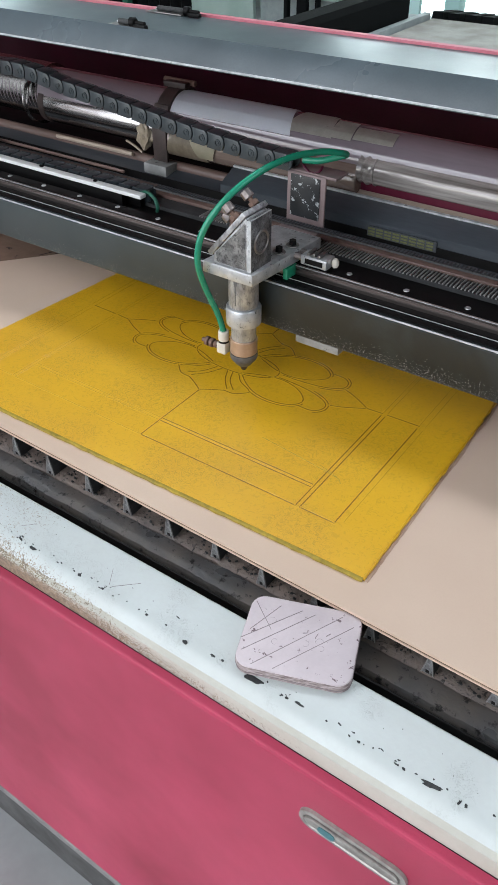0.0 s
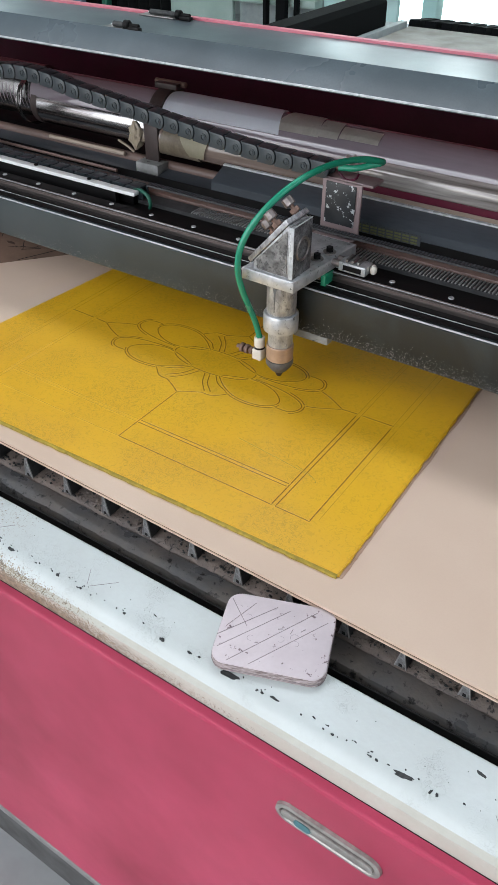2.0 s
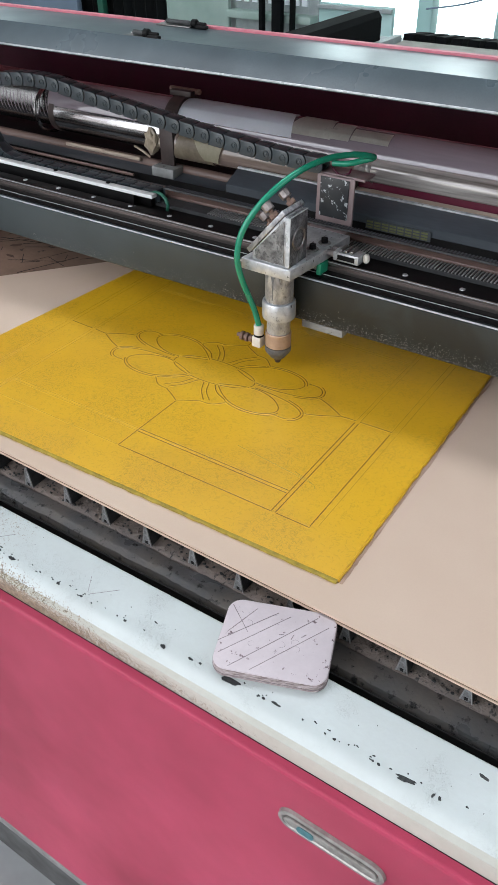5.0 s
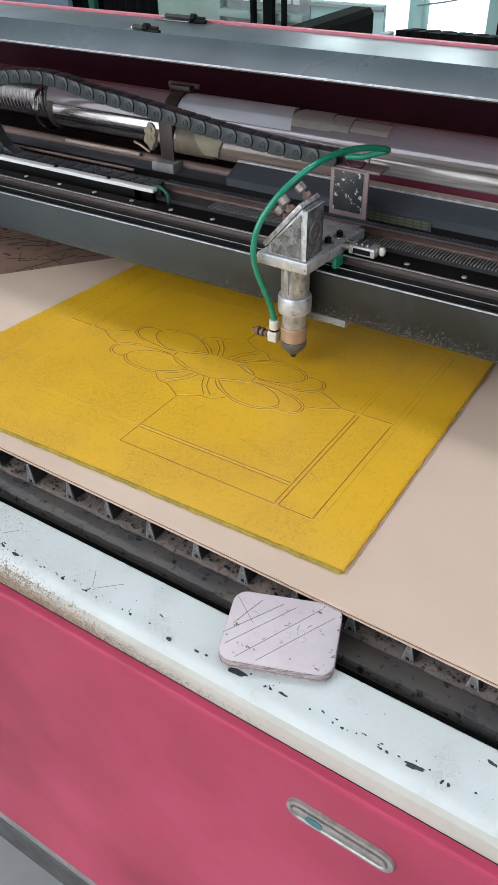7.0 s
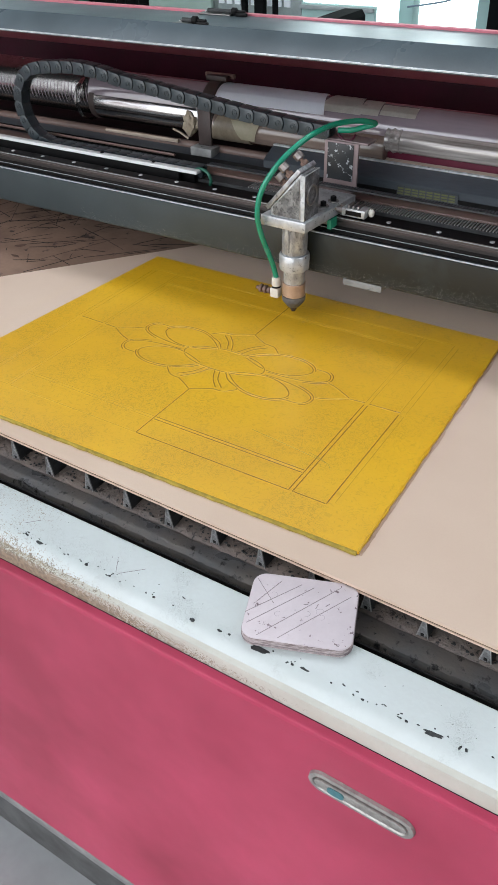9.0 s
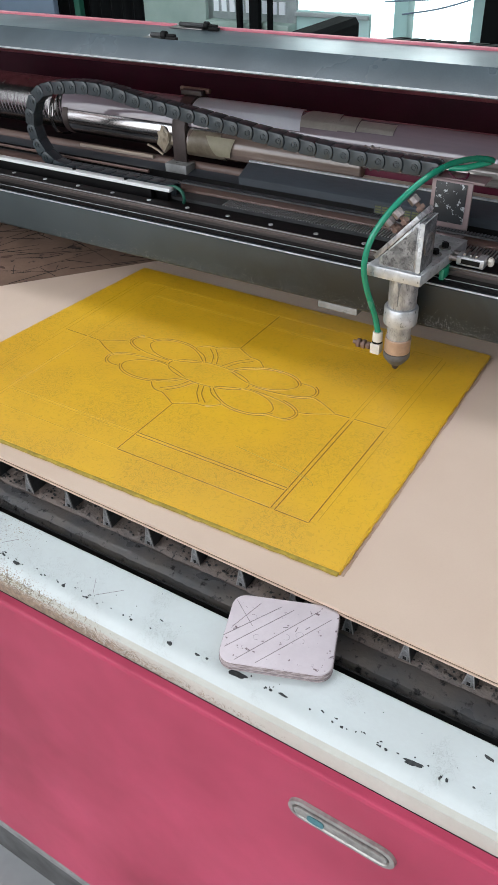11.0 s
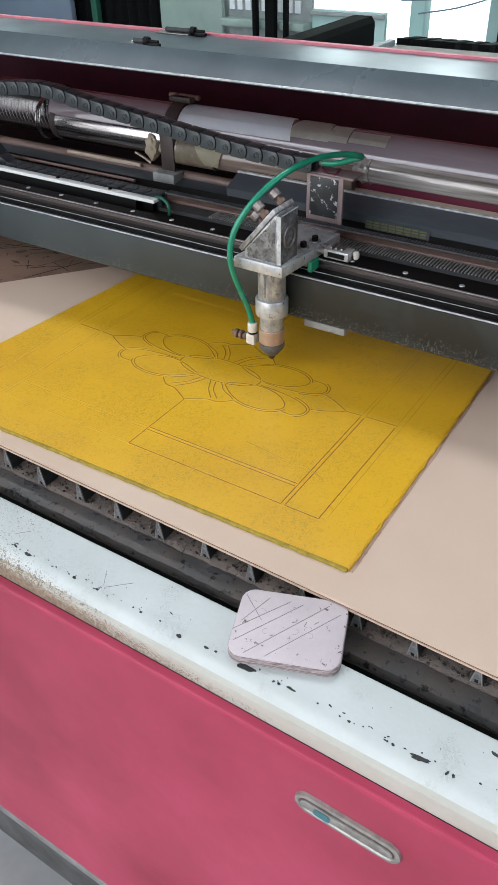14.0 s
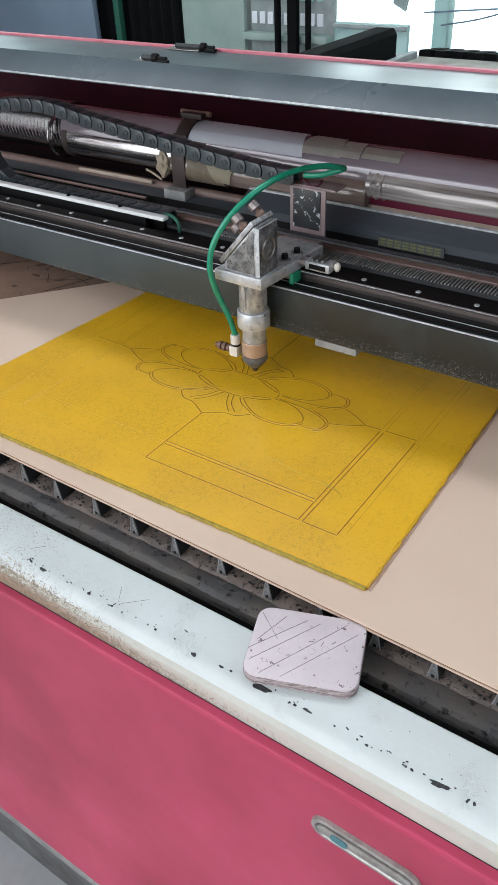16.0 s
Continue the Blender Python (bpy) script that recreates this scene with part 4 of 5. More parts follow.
    part("tray", prism([(0.1465, 0.8201), (0.1465, 0.8440), (0.1475, 0.8455), (0.1560, 0.8490), (0.1570, 0.8480), (0.1570, 0.8201)], "x", -0.315, X1), "beige", th, "beige painted tray lip")
    part("tray_back", box(-0.315, X1, 0.1575, 0.1590, 0.8201, 0.8565), "redlip", th, "dark red upright lip of the tray")
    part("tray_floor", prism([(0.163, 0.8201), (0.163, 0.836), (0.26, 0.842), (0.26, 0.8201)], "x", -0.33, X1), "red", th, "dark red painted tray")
    # left stretch painted black for the shade inside the cover
    part("tray_floor", prism([(0.163, 0.8201), (0.163, 0.830), (0.26, 0.836), (0.26, 0.8201)], "x", X0, -0.3305), "black", th, "black end of the tray, shade put into its colour")
    # white bar and its cable
    part("white_bar", box(-0.90, -0.363, 0.0612, 0.0694, 0.8315, 0.8352, 0.0006), "whitebar", th, "white painted cable bar")
    part("bar_bracket", box(-0.90, -0.39, 0.0645, 0.0690, 0.8169, 0.8314), "black", th)
    for x in (-0.50, -0.425):
        part("bar_screw", lathe([(0.0022, 0.0), (0.0022, 0.0014), (0.0008, 0.0020)], 12, Matrix.Translation((x, 0.0665, 0.8350))), "black", th)
    part("green_cable", hose([(-0.374, 0.074, 0.832), (-0.364, 0.073, 0.8342), (-0.355, 0.072, 0.831), (-0.352, 0.072, 0.824), (-0.354, 0.073, 0.8185)], 0.0018, 8, 10), "greenpost", th, "short dark green air line")
    part("chain_trough", box(-0.95, -0.375, 0.0735, 0.0800, 0.8169, 0.8300, 0.0008), "black", th)
    part("upper_belt", box(-0.36, X1, 0.0775, 0.0843, 0.8374, 0.8392), "belt", th, "dark ribbed upper run of the belt")
    verts, faces = [], []
    for i in range(300):
        x, k = -0.357 + 0.0031 * i, len(verts)
        for dx, dz in ((0, 0.8391), (0.0003, 0.8398), (0.0013, 0.8398), (0.0016, 0.8391)):
            verts += [(x + dx, 0.0776, dz), (x + dx, 0.0842, dz)]
        faces += [(k + j, k + j + 2, k + j + 3, k + j + 1) for j in (0, 2, 4)]
    me = bpy.data.meshes.new("belt_ribs")
    me.from_pydata(verts, [], faces)
    me.materials.append(M["bluegrey"])
    ribs = new("belt_ribs", me)
    ribs.parent = th
    tagged(ribs, "fine dark ribs of the upper belt", kind="stuff")
    # label
    part("label", box(-0.156, -0.092, 0.1194, 0.1202, 0.8262, 0.8352), "label_g", th, "small faded label")
    for k in range(3):
        for j in range(8):
            part("label_bar", box(-0.155 + 0.0077 * j, -0.1487 + 0.0077 * j, 0.1190, 0.1193, 0.8273 + 0.0026 * k, 0.8289 + 0.0026 * k), "label_y", th)
    part("foot", box(-0.165, -0.124, 0.022, 0.060, 0.7655, 0.7724, 0.0008), "basegrey", th, "small aluminium block under the beam")
    # end carriages
    part("end_carriage", box(X0, X0 + 0.04, 0.02, 0.26, 0.7721, 0.7722 + 0.05), "black", th)
    return th


gantry_ob = gantry()


def bridge_cover():
    th = thing("bridge_cover", "slate-grey hinged metal cover with a pink rear edge", "machine cover")
    part("top_plate", prism([(0.060, 0.9752), (0.060, 0.9765), (0.1405, 0.9738), (0.1405, 0.9725)], "x", X0, X1, 0.0004, 1), "slate", th)
    part("front_lip", prism([(0.0595, 0.9765), (0.044, 0.9610), (0.0425, 0.9612), (0.0430, 0.9630), (0.0575, 0.9778)], "x", X0, X1), "slatelip", th, "sloping slate-grey lip")
    part("lower_edge", prism([(0.0420, 0.9603), (0.0420, 0.9613), (0.0428, 0.9618), (0.0445, 0.9605)], "x", X0, X1), "worn", th, "bright worn lower edge")
    part("bend_line", prism([(0.0572, 0.9776), (0.0576, 0.9781), (0.0588, 0.9778), (0.0592, 0.9768)], "x", X0, X1), "slatelip", th, "soft bend in the cover")
    part("return_flange", prism([(0.0445, 0.9603), (0.060, 0.9603), (0.060, 0.9590), (0.0445, 0.9590)], "x", X0, X1), "slate", th)
    part("rear_lid", prism([(0.1408, 0.9722), (0.1408, 0.9757), (0.1455, 0.9760), (0.36, 0.885), (0.36, 0.88)], "x", X0, X1), "pinkedge", th, "pink painted rear lid")
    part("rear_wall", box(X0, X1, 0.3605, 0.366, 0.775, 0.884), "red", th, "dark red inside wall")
    part("end_plate", prism([(0.02, 0.775), (0.30, 0.775), (0.366, 0.775), (0.366, 0.884), (0.1408, 0.974), (0.06, 0.976), (0.044, 0.960)], "x", X0 - 0.006, X0 - 0.0005), "slate", th)

    def latch(x, y, z, ln):
        base = part("hinge", box(x - ln / 2, x + ln / 2 - 0.012, y - 0.006, y + 0.006, z, z + 0.0010, 0.0003), "steel", th, "steel toggle hinge with a black pin")
        part("knuckle", rod(x - ln / 2 + 0.010, x + ln / 2 - 0.012, y - 0.001, z + 0.0034, 0.0022, 14, 0.0005), "chip", base)
        part("pin", rod(x - ln / 2 + 0.016, x + ln / 2 + 0.004, y - 0.001, z + 0.0036, 0.0016, 12, 0.0004), "black", base)
        part("pin_head", rod(x + ln / 2 - 0.012, x + ln / 2 - 0.006, y - 0.001, z + 0.0036, 0.0038, 14, 0.0008), "black", base)
        part("lever", box(x + ln / 2 - 0.005, x + ln / 2 + 0.007, y - 0.006, y - 0.001, z, z + 0.0030, 0.0006), "black", base)
        for k in range(3):
            part("rivet", lathe([(0.0018, 0), (0.0017, 0.0012), (0.0007, 0.0018)], 10, Matrix.Translation((x - ln / 2 + 0.004 + k * ln / 3.6, y + 0.0045, z + 0.0008))), "chrome", base)

    latch(-0.361, 0.0635, 0.9768, 0.034)
    latch(-0.371, 0.1345, 0.9745, 0.052)
    return th


cover_ob = bridge_cover()


def laser_tube():
    th = thing("laser_tube", "glass laser tube coloured like its ceiling reflection, wrapped with paper and tape in clamps", "laser tube")
    y, z, r = 0.181, 0.8695, 0.0262
    part("tube_body", rod(-0.95, 0.66, y, z, r, 56, 0.002), "tubegrey", th)
    part("mirror_sleeve", rod(-0.592, -0.290, y - 0.0085, z - 0.0085, r - 0.0055, 48, 0.002), "chrome", th, "bright mirror-like sleeve")
    part("glass_bore", rod(-0.176, 0.66, y - 0.0210, z - 0.0030, 0.0118, 40, 0.001), "jacket", th, "glass bore with glints painted as streaks along the tube")
    part("joint_band", rod(-0.592, -0.582, y - 0.0085, z - 0.0085, r - 0.0048, 40, 0.001), "clamp", th, "dark band at the joint of the sleeve")
    coil = [(-0.600 - 0.0022 * i / 8, y - 0.010 - 0.0262 * math.cos(i * 0.785), z - 0.006 + 0.0262 * math.sin(i * 0.785)) for i in range(26)]
    part("wire_coil", hose(coil, 0.0010, 3, 6), "dullchrome", th, "loose wire coil at the sleeve's end")
    # paper on the upper half
    def shell(x0, x1, rr, a0, a1, tilt=0.0, n=24):
        bm = bmesh.new()
        rows = []
        for i in range(n + 1):
            a = radians(a0 + (a1 - a0) * i / n)
            sl = tilt * (i / n - 0.5)
            rows.append([bm.verts.new((xx, y - rr * math.cos(a), z + rr * math.sin(a))) for xx in (x0 + sl, x1 - sl * 0.5)])
        for a, b in zip(rows, rows[1:]):
            bm.faces.new((a[0], a[1], b[1], b[0]))
        bmesh.ops.solidify(bm, geom=bm.faces[:], thickness=0.0004)
        return bm

    part("paper_wrap", shell(-0.403, -0.268, r + 0.0012, 28, 140, 0.03), "paper", th, "white paper wrapped over the tube")
    part("tape_patch", shell(-0.264, -0.222, r + 0.0010, 38, 100, 0.01), "cleartape", th, "clear aged tape patch")
    part("tape_patch", shell(-0.221, -0.200, r + 0.0015, 40, 84), "cleartape", th, "clear aged tape patch")
    part("paper_tab", shell(-0.199, -0.160, r + 0.0011, 44, 74), "cleartape", th, "small clear tape tab")
    part("lower_sleeve", rod(-0.400, -0.185, y - 0.0200, z - 0.0135, 0.0155, 36, 0.001), "ambertube", th, "brownish stained glass sleeve")
    oy, oz, y, z = y, z, y - 0.0200, z - 0.0135
    part("tape_wrap", shell(-0.398, -0.352, 0.0166, -70, 60, 0.012), "tape", th, "crumpled tan tape round the sleeve")
    part("paper_flap", shell(-0.366, -0.338, 0.0176, -30, 40, -0.014), "flap", th, "cream torn tape flap")
    y, z = oy, oz
    bm = bmesh.new()
    bmesh.ops.create_icosphere(bm, subdivisions=3, radius=1.0)
    for v in bm.verts:
        k = 1 + 0.45 * noise.noise(v.co * 2.3) + 0.25 * noise.noise(v.co * 6.0)
        v.co = Vector((-0.432 + 0.0115 * v.co.x * k, y - 0.029 + 0.006 * v.co.y * k, z - 0.015 + 0.0125 * v.co.z * k * (1.0 - 0.4 * v.co.x)))
    part("tape_knot", bm, "tape", th, "crumpled twist of tape")
    part("tape_end", hose([(-0.456, y - 0.034, z - 0.022), (-0.444, y - 0.036, z - 0.0245), (-0.434, y - 0.035, z - 0.030)], 0.0013, 6, 8), "tape", th)
    # neck and fittings to the end of the bridge
    part("bore_joint", lathe([(0.008, 0.0), (0.0128, 0.002), (0.0114, 0.006), (0.0132, 0.010), (0.0114, 0.014), (0.0128, 0.018), (0.008, 0.021)], 32, Matrix.Translation((-0.188, y - 0.0210, z - 0.0030)) @ ALONG_X), "jacket", th, "blown glass joint")
    # ribbed metal hose at the other end
    prof = []
    for i in range(36):
        prof += [(0.0280, 0.006 * i), (0.0288, 0.006 * i + 0.003)]
    part("ribbed_hose", lathe(prof, 36, Matrix.Translation((-0.806, y + 0.002, z)) @ ALONG_X), "dullchrome", th, "ribbed shiny metal hose")
    part("water_pipe", rod(-0.90, 0.70, 0.158, 0.828, 0.0055, 18), "brownbelt", th, "thin brown pipe along the shelf")
    return th


tube_ob = laser_tube()


def tube_clamp():
    th = thing("tube_clamp", "rusty brown strap clamp round the laser tube", "clamp")
    y, z, r = 0.181, 0.8695, 0.0272
    bm = bmesh.new()
    rows = []
    n = 40
    for i in range(n + 1):
        a = 2 * math.pi * i / n
        rows.append([bm.verts.new((xx, y + rr * math.cos(a), z + rr * math.sin(a))) for xx, rr in ((-0.418, r), (-0.418, r + 0.003), (-0.402, r + 0.003), (-0.402, r))])
    for a, b in zip(rows, rows[1:]):
        for j in range(4):
            bm.faces.new((a[j], a[(j + 1) % 4], b[(j + 1) % 4], b[j]))
    part("strap", bm, "clamp", th)
    part("post", prism([(y - 0.0335, 0.830), (y - 0.0335, 0.872), (y - 0.026, 0.888), (y - 0.0235, 0.888), (y - 0.0305, 0.872), (y - 0.0305, 0.830)], "x", -0.420, -0.402, 0.0006), "clamp", th)
    part("lug", box(-0.424, -0.396, y - 0.006, y + 0.002, z + r + 0.0025, z + r + 0.008, 0.0008), "clamp", th)
    part("lug_bolt", rod(-0.432, -0.392, y + 0.006, z + r + 0.006, 0.0028, 12, 0.0006), "rust", th)
    part("saddle", box(-0.425, -0.395, y - 0.045, y - 0.026, 0.8201, 0.834, 0.0012), "basegrey", th, "grey saddle block")
    return th


clamp_ob = tube_clamp()


# ---------------------------------------------------------------- cable chain
N_LINK, PITCH = 43, 0.0175
CH_Y, CH_LOW, CH_R, CH_FIX = 0.0872, 0.8262, 0.0445, -0.372


def chain_line(xh):
    """The chain's middle line from its fixed end, round the loop and along to the head."""
    end = Vector((xh - 0.010, 0, 0.8885))
    c = (CH_FIX + end.x + math.pi * CH_R - N_LINK * PITCH) / 2 + 0.007
    pts = [Vector((CH_FIX + (c - CH_FIX) * i / 30, 0, CH_LOW)) for i in range(31)]
    for i in range(1, 31):
        a = math.pi * i / 30
        pts.append(Vector((c - CH_R * math.sin(a) * 1.02, 0, CH_LOW + CH_R * (1 - math.cos(a)))))
    z0 = CH_LOW + 2 * CH_R
    for i in range(1, 61):
        t = i / 60
        x = c + (end.x - c) * t
        d = x - c
        hump = 0.0045 * math.sin(min(1, d / 0.12) * math.pi)
        f = min(1, max(0, (d - 0.03) / 0.35))
        pts.append(Vector((x, 0, z0 + hump + (end.z - z0) * (3 * f * f - 2 * f ** 3) + 0.001 * math.sin(t * math.pi))))
    return pts


def chain_poses(xh):
    pts = chain_line(xh)
    run = [0.0]
    for a, b in zip(pts, pts[1:]):
        run.append(run[-1] + (b - a).length)
    out = []
    k = run[-1] / N_LINK

    def at(s):
        for j in range(1, len(run)):
            if run[j] >= s:
                return pts[j - 1].lerp(pts[j], (s - run[j - 1]) / max(1e-9, run[j] - run[j - 1]))
        return pts[-1]

    ang = 0.0
    for i in range(N_LINK):
        a, b = at(i * k), at((i + 1) * k)
        raw = math.degrees(math.atan2(b.z - a.z, b.x - a.x))
        while raw - ang > 180:
            raw -= 360
        while raw - ang < -180:
            raw += 360
        ang = raw
        m = (a + b) / 2
        out.append(pose(m.x, CH_Y, m.z, 0, -ang, 0))
    return out


def drag_chain():
    th = thing("cable_chain", "black plastic cable drag chain looping to the cutting head", "cable chain")
    bm = bmesh.new()
    for s in (-1, 1):
        y0 = s * 0.0052
        nose = [(0.0072 + 0.0047 * math.cos(radians(a)), 0.0066 * math.sin(radians(a))) for a in range(-84, 85, 14)]
        side = [(-0.0062, -0.0066), *nose, (-0.0062, 0.0066), (-0.0048, 0.0040), (-0.0042, 0.0), (-0.0048, -0.0040)]
        add(bm, prism(side, "y", y0 - 0.0011 + 0.0010 * s, y0 + 0.0011 + 0.0010 * s, 0.0005, 2))
        add(bm, prism([(-0.0102, -0.0055), (-0.0030, -0.0055), (-0.0030, 0.0055), (-0.0102, 0.0055)], "y", y0 - 0.0009 - 0.0011 * s, y0 + 0.0009 - 0.0011 * s, 0.0004, 1))
        ring_y = y0 + 0.0021 * s
        pivot = lathe([(0.0021, -0.0004), (0.0023, 0.0006), (0.0031, 0.0006), (0.0033, -0.0004)], 18, Matrix.Translation((0.0058, ring_y, 0)) @ Matrix.Rotation(radians(-90 * s), 4, "X"), cap=False)
        add(bm, pivot)
        add(bm, lathe([(0.0014, -0.0004), (0.0012, 0.0004), (0.0003, 0.0006)], 12, Matrix.Translation((0.0058, ring_y, 0)) @ Matrix.Rotation(radians(-90 * s), 4, "X")))
    add(bm, box(-0.0080, 0.0080, -0.0052, 0.0052, 0.0046, 0.0064, 0.0005))
    add(bm, box(-0.0080, 0.0080, -0.0052, 0.0052, -0.0064, -0.0046, 0.0005))
    first = part("link", bm, "chain", th)
    links = [first]
    for i in range(1, N_LINK):
        ob = new("link", first.data)
        ob.parent = th
        links.append(ob)
    return th, links


chain_ob, chain_links = drag_chain()


# ---------------------------------------------------------------- the cutting head
def cutting_head():
    th = thing("laser_cutting_head", "scuffed aluminium laser cutting head with a copper-banded nozzle", "laser head")
    # heights are above the nozzle's tip
    part("nozzle_tip", lathe([(0.0009, 0.0), (0.0022, 0.0006), (0.0046, 0.0058), (0.0058, 0.0068)], 32), "tipdark", th, "dark burnt nozzle tip")
    part("nozzle_cone", lathe([(0.0055, 0.0058), (0.0068, 0.0068), (0.0108, 0.0120), (0.0116, 0.0136), (0.0118, 0.0150), (0.0118, 0.0186)], 40), "greycone", th, "grey nozzle cone")
    part("copper_band", lathe([(0.0111, 0.0187), (0.0115, 0.0191), (0.0115, 0.0318), (0.0110, 0.0324)], 40), "copper", th, "dull copper band")
    part("neck", lathe([(0.0103, 0.0325), (0.0104, 0.0330), (0.0104, 0.0470)], 40), "alu", th, "scratched aluminium neck")
    part("ring", lathe([(0.0130, 0.0465), (0.0144, 0.0473), (0.0146, 0.0485), (0.0146, 0.0615), (0.0139, 0.0627), (0.0122, 0.0630)], 48), "alu_clean", th, "clean aluminium lock ring")
    part("lens_tube", lathe([(0.0119, 0.0631), (0.0122, 0.0640), (0.0122, 0.0905)], 48), "alu", th, "scuffed aluminium lens tube")
    part("tube_slot", prism([(0.0002, 0.0670), (0.0010, 0.0670), (0.0013, 0.0830), (0.0024, 0.0880), (-0.0010, 0.0880), (0.0000, 0.0830)], "y", -0.01235, -0.0114), "greycone", th, "dark flared slot")
    part("base_plate", prism([(-0.0285, -0.0160), (0.0195, -0.0160), (0.0265, 0.074), (-0.0195, 0.074)], "z", 0.0906, 0.1005, 0.0009), "alu_clean", th, "grey aluminium carriage plate")
    part("rail_block", box(-0.026, 0.020, 0.026, 0.066, 0.0905 - 0.0055, 0.0905, 0.0006), "steel", th)
    part("end_cap", box(0.0202, 0.0245, 0.026, 0.040, 0.0660, 0.0904, 0.0006), "greenplastic", th, "green bearing end cap")
    part("rail_guard", box(0.0202, 0.0240, 0.0405, 0.064, 0.0800, 0.0904, 0.0006), "black", th)
    # mirror housing
    mx = 0.0035
    prof = [(-0.0205 + mx - 0.002, 0.1006), (0.0135, 0.1006), (0.0135, 0.1415), (0.0115, 0.1432), (-0.0222 + mx, 0.1080)]
    body = part("mirror_housing", prism(prof, "y", -0.0135, 0.0130, 0.0006), "alu", th, "scuffed wedge-shaped mirror housing")
    # darker metal than the housing: the port face's shade is in its colour
    part("port_plate", box(0.0136, 0.0170, -0.0140, 0.0135, 0.1006, 0.1428, 0.0006), "alu_scratched", body, "upright plate with the beam port")
    part("bright_corner", box(0.01345, 0.0172, -0.01430, -0.01385, 0.1012, 0.1424), "worn", body, "bright corner of the plate")
    part("bright_corner", box(0.0166, 0.0172, -0.01380, 0.0130, 0.1422, 0.1430), "worn", body, "bright top of the plate")
    part("inset", prism([(-0.0150, 0.1020), (0.0115, 0.1020), (0.0115, 0.1385), (0.0105, 0.1385), (-0.0160, 0.1095)], "y", -0.01405, -0.0136), "alu_scratched", body, "dark scratched recess of the housing")
    part("port", lathe([(0.0072, -0.002), (0.0098, -0.002), (0.0098, 0.0006), (0.0088, 0.0012), (0.0074, 0.0004)], 36, Matrix.Translation((0.0170, -0.0005, 0.1220)) @ ALONG_X, cap=False), "steel", body, "round beam port")
    part("port_dark", lathe([(0.0073, 0.0), (0.0073, 0.0004)], 32, Matrix.Translation((0.0168, -0.0005, 0.1220)) @ ALONG_X), "alu_scratched", body)
    # slanted mirror plate
    p0, p1 = Vector((-0.0230 + mx, 0, 0.1075)), Vector((0.0125, 0, 0.1448))
    d = (p1 - p0).normalized()
    nn = Vector((-d.z, 0, d.x))
    q = [p0 - d * 0.002, p1 + d * 0.0005, p1 + d * 0.0005 + nn * 0.0042, p0 - d * 0.002 + nn * 0.0042]
    plate = part("mirror_plate", prism([(v.x, v.z) for v in q], "y", -0.0150, 0.0150, 0.0006), "alu", th, "slanted aluminium mirror plate")
    turn = Matrix.Rotation(math.atan2(nn.x, nn.z), 4, "Y")
    for k, (s, yy) in enumerate(((0.72, -0.0075), (0.90, 0.0085), (0.30, 0.0100))):
        o = p0.lerp(p1, s) + nn * 0.0042
        m = Matrix.Translation((o.x, yy, o.z)) @ turn
        scr = part("adjusting_screw", lathe([(0.0019, 0.0), (0.0019, 0.0085)], 14, m), "rust", plate, "rusty adjusting screw")
        part("spring_nut", lathe([(0.0040, 0.0015), (0.0042, 0.0020), (0.0042, 0.0048), (0.0040, 0.0052)], 6, m), "rust", scr)
        part("knob", lathe([(0.0040, 0.0080), (0.0046, 0.0086), (0.0046, 0.0142), (0.0040, 0.0148)], 8, m), "knob", scr)
    # bolts on the plate
    for x, y in ((0.0135, 0.030), (0.0155, 0.047)):
        b = part("bolt", lathe([(0.0052, 0.1006), (0.0054, 0.1010), (0.0052, 0.1016)], 20, Matrix.Translation((x, y, 0))), "steel", th)
        part("bolt_head", lathe([(0.0032, 0.1016), (0.0032, 0.1050), (0.0026, 0.1056)], 6, Matrix.Translation((x, y, 0))), "black", b)
    # belt clamp
    bc = part("belt_clamp", box(0.030, 0.054, 0.036, 0.050, 0.0930, 0.1010, 0.001), "alu_clean", th, "aluminium belt clamp")
    for k in range(3):
        part("clamp_ridge", box(0.035 + 0.005 * k, 0.0375 + 0.005 * k, 0.0375, 0.0495, 0.1009, 0.1035, 0.0006), "steel", bc)
    part("clamp_recess", box(0.0345, 0.0505, 0.0354, 0.0359, 0.0950, 0.0990), "black", bc)
    part("clamp_bolt", rod(0.0225, 0.0305, 0.039, 0.0975, 0.0028, 12, 0.0005), "knob", bc)
    part("clamp_bolt", rod(0.0225, 0.0305, 0.047, 0.0975, 0.0028, 12, 0.0005), "knob", bc)
    part("clamp_tie", lathe([(0.002, 0.0), (0.0030, 0.002), (0.0030, 0.005), (0.0018, 0.007)], 12, Matrix.Translation((0.057, 0.045, 0.094))), "fitting", bc, "white tie end")
    # chain bracket
    br = part("chain_bracket", box(-0.0165, 0.0205, 0.0862, 0.0885, 0.1005, 0.1460, 0.0008), "frame", th, "upright steel chain bracket")
    part("bracket_foot", box(-0.0165, 0.0205, 0.074, 0.0885, 0.0985, 0.1004, 0.0004), "frame", br)
    part("bracket_shelf", box(-0.0165, 0.0300, 0.0862, 0.106, 0.1440, 0.1462, 0.0004), "frame", br)
    part("dark_plate", box(-0.0125, 0.0158, 0.0850, 0.0861, 0.1075, 0.1428, 0.0005), "blotch", br, "black plate blotched with pale marks")
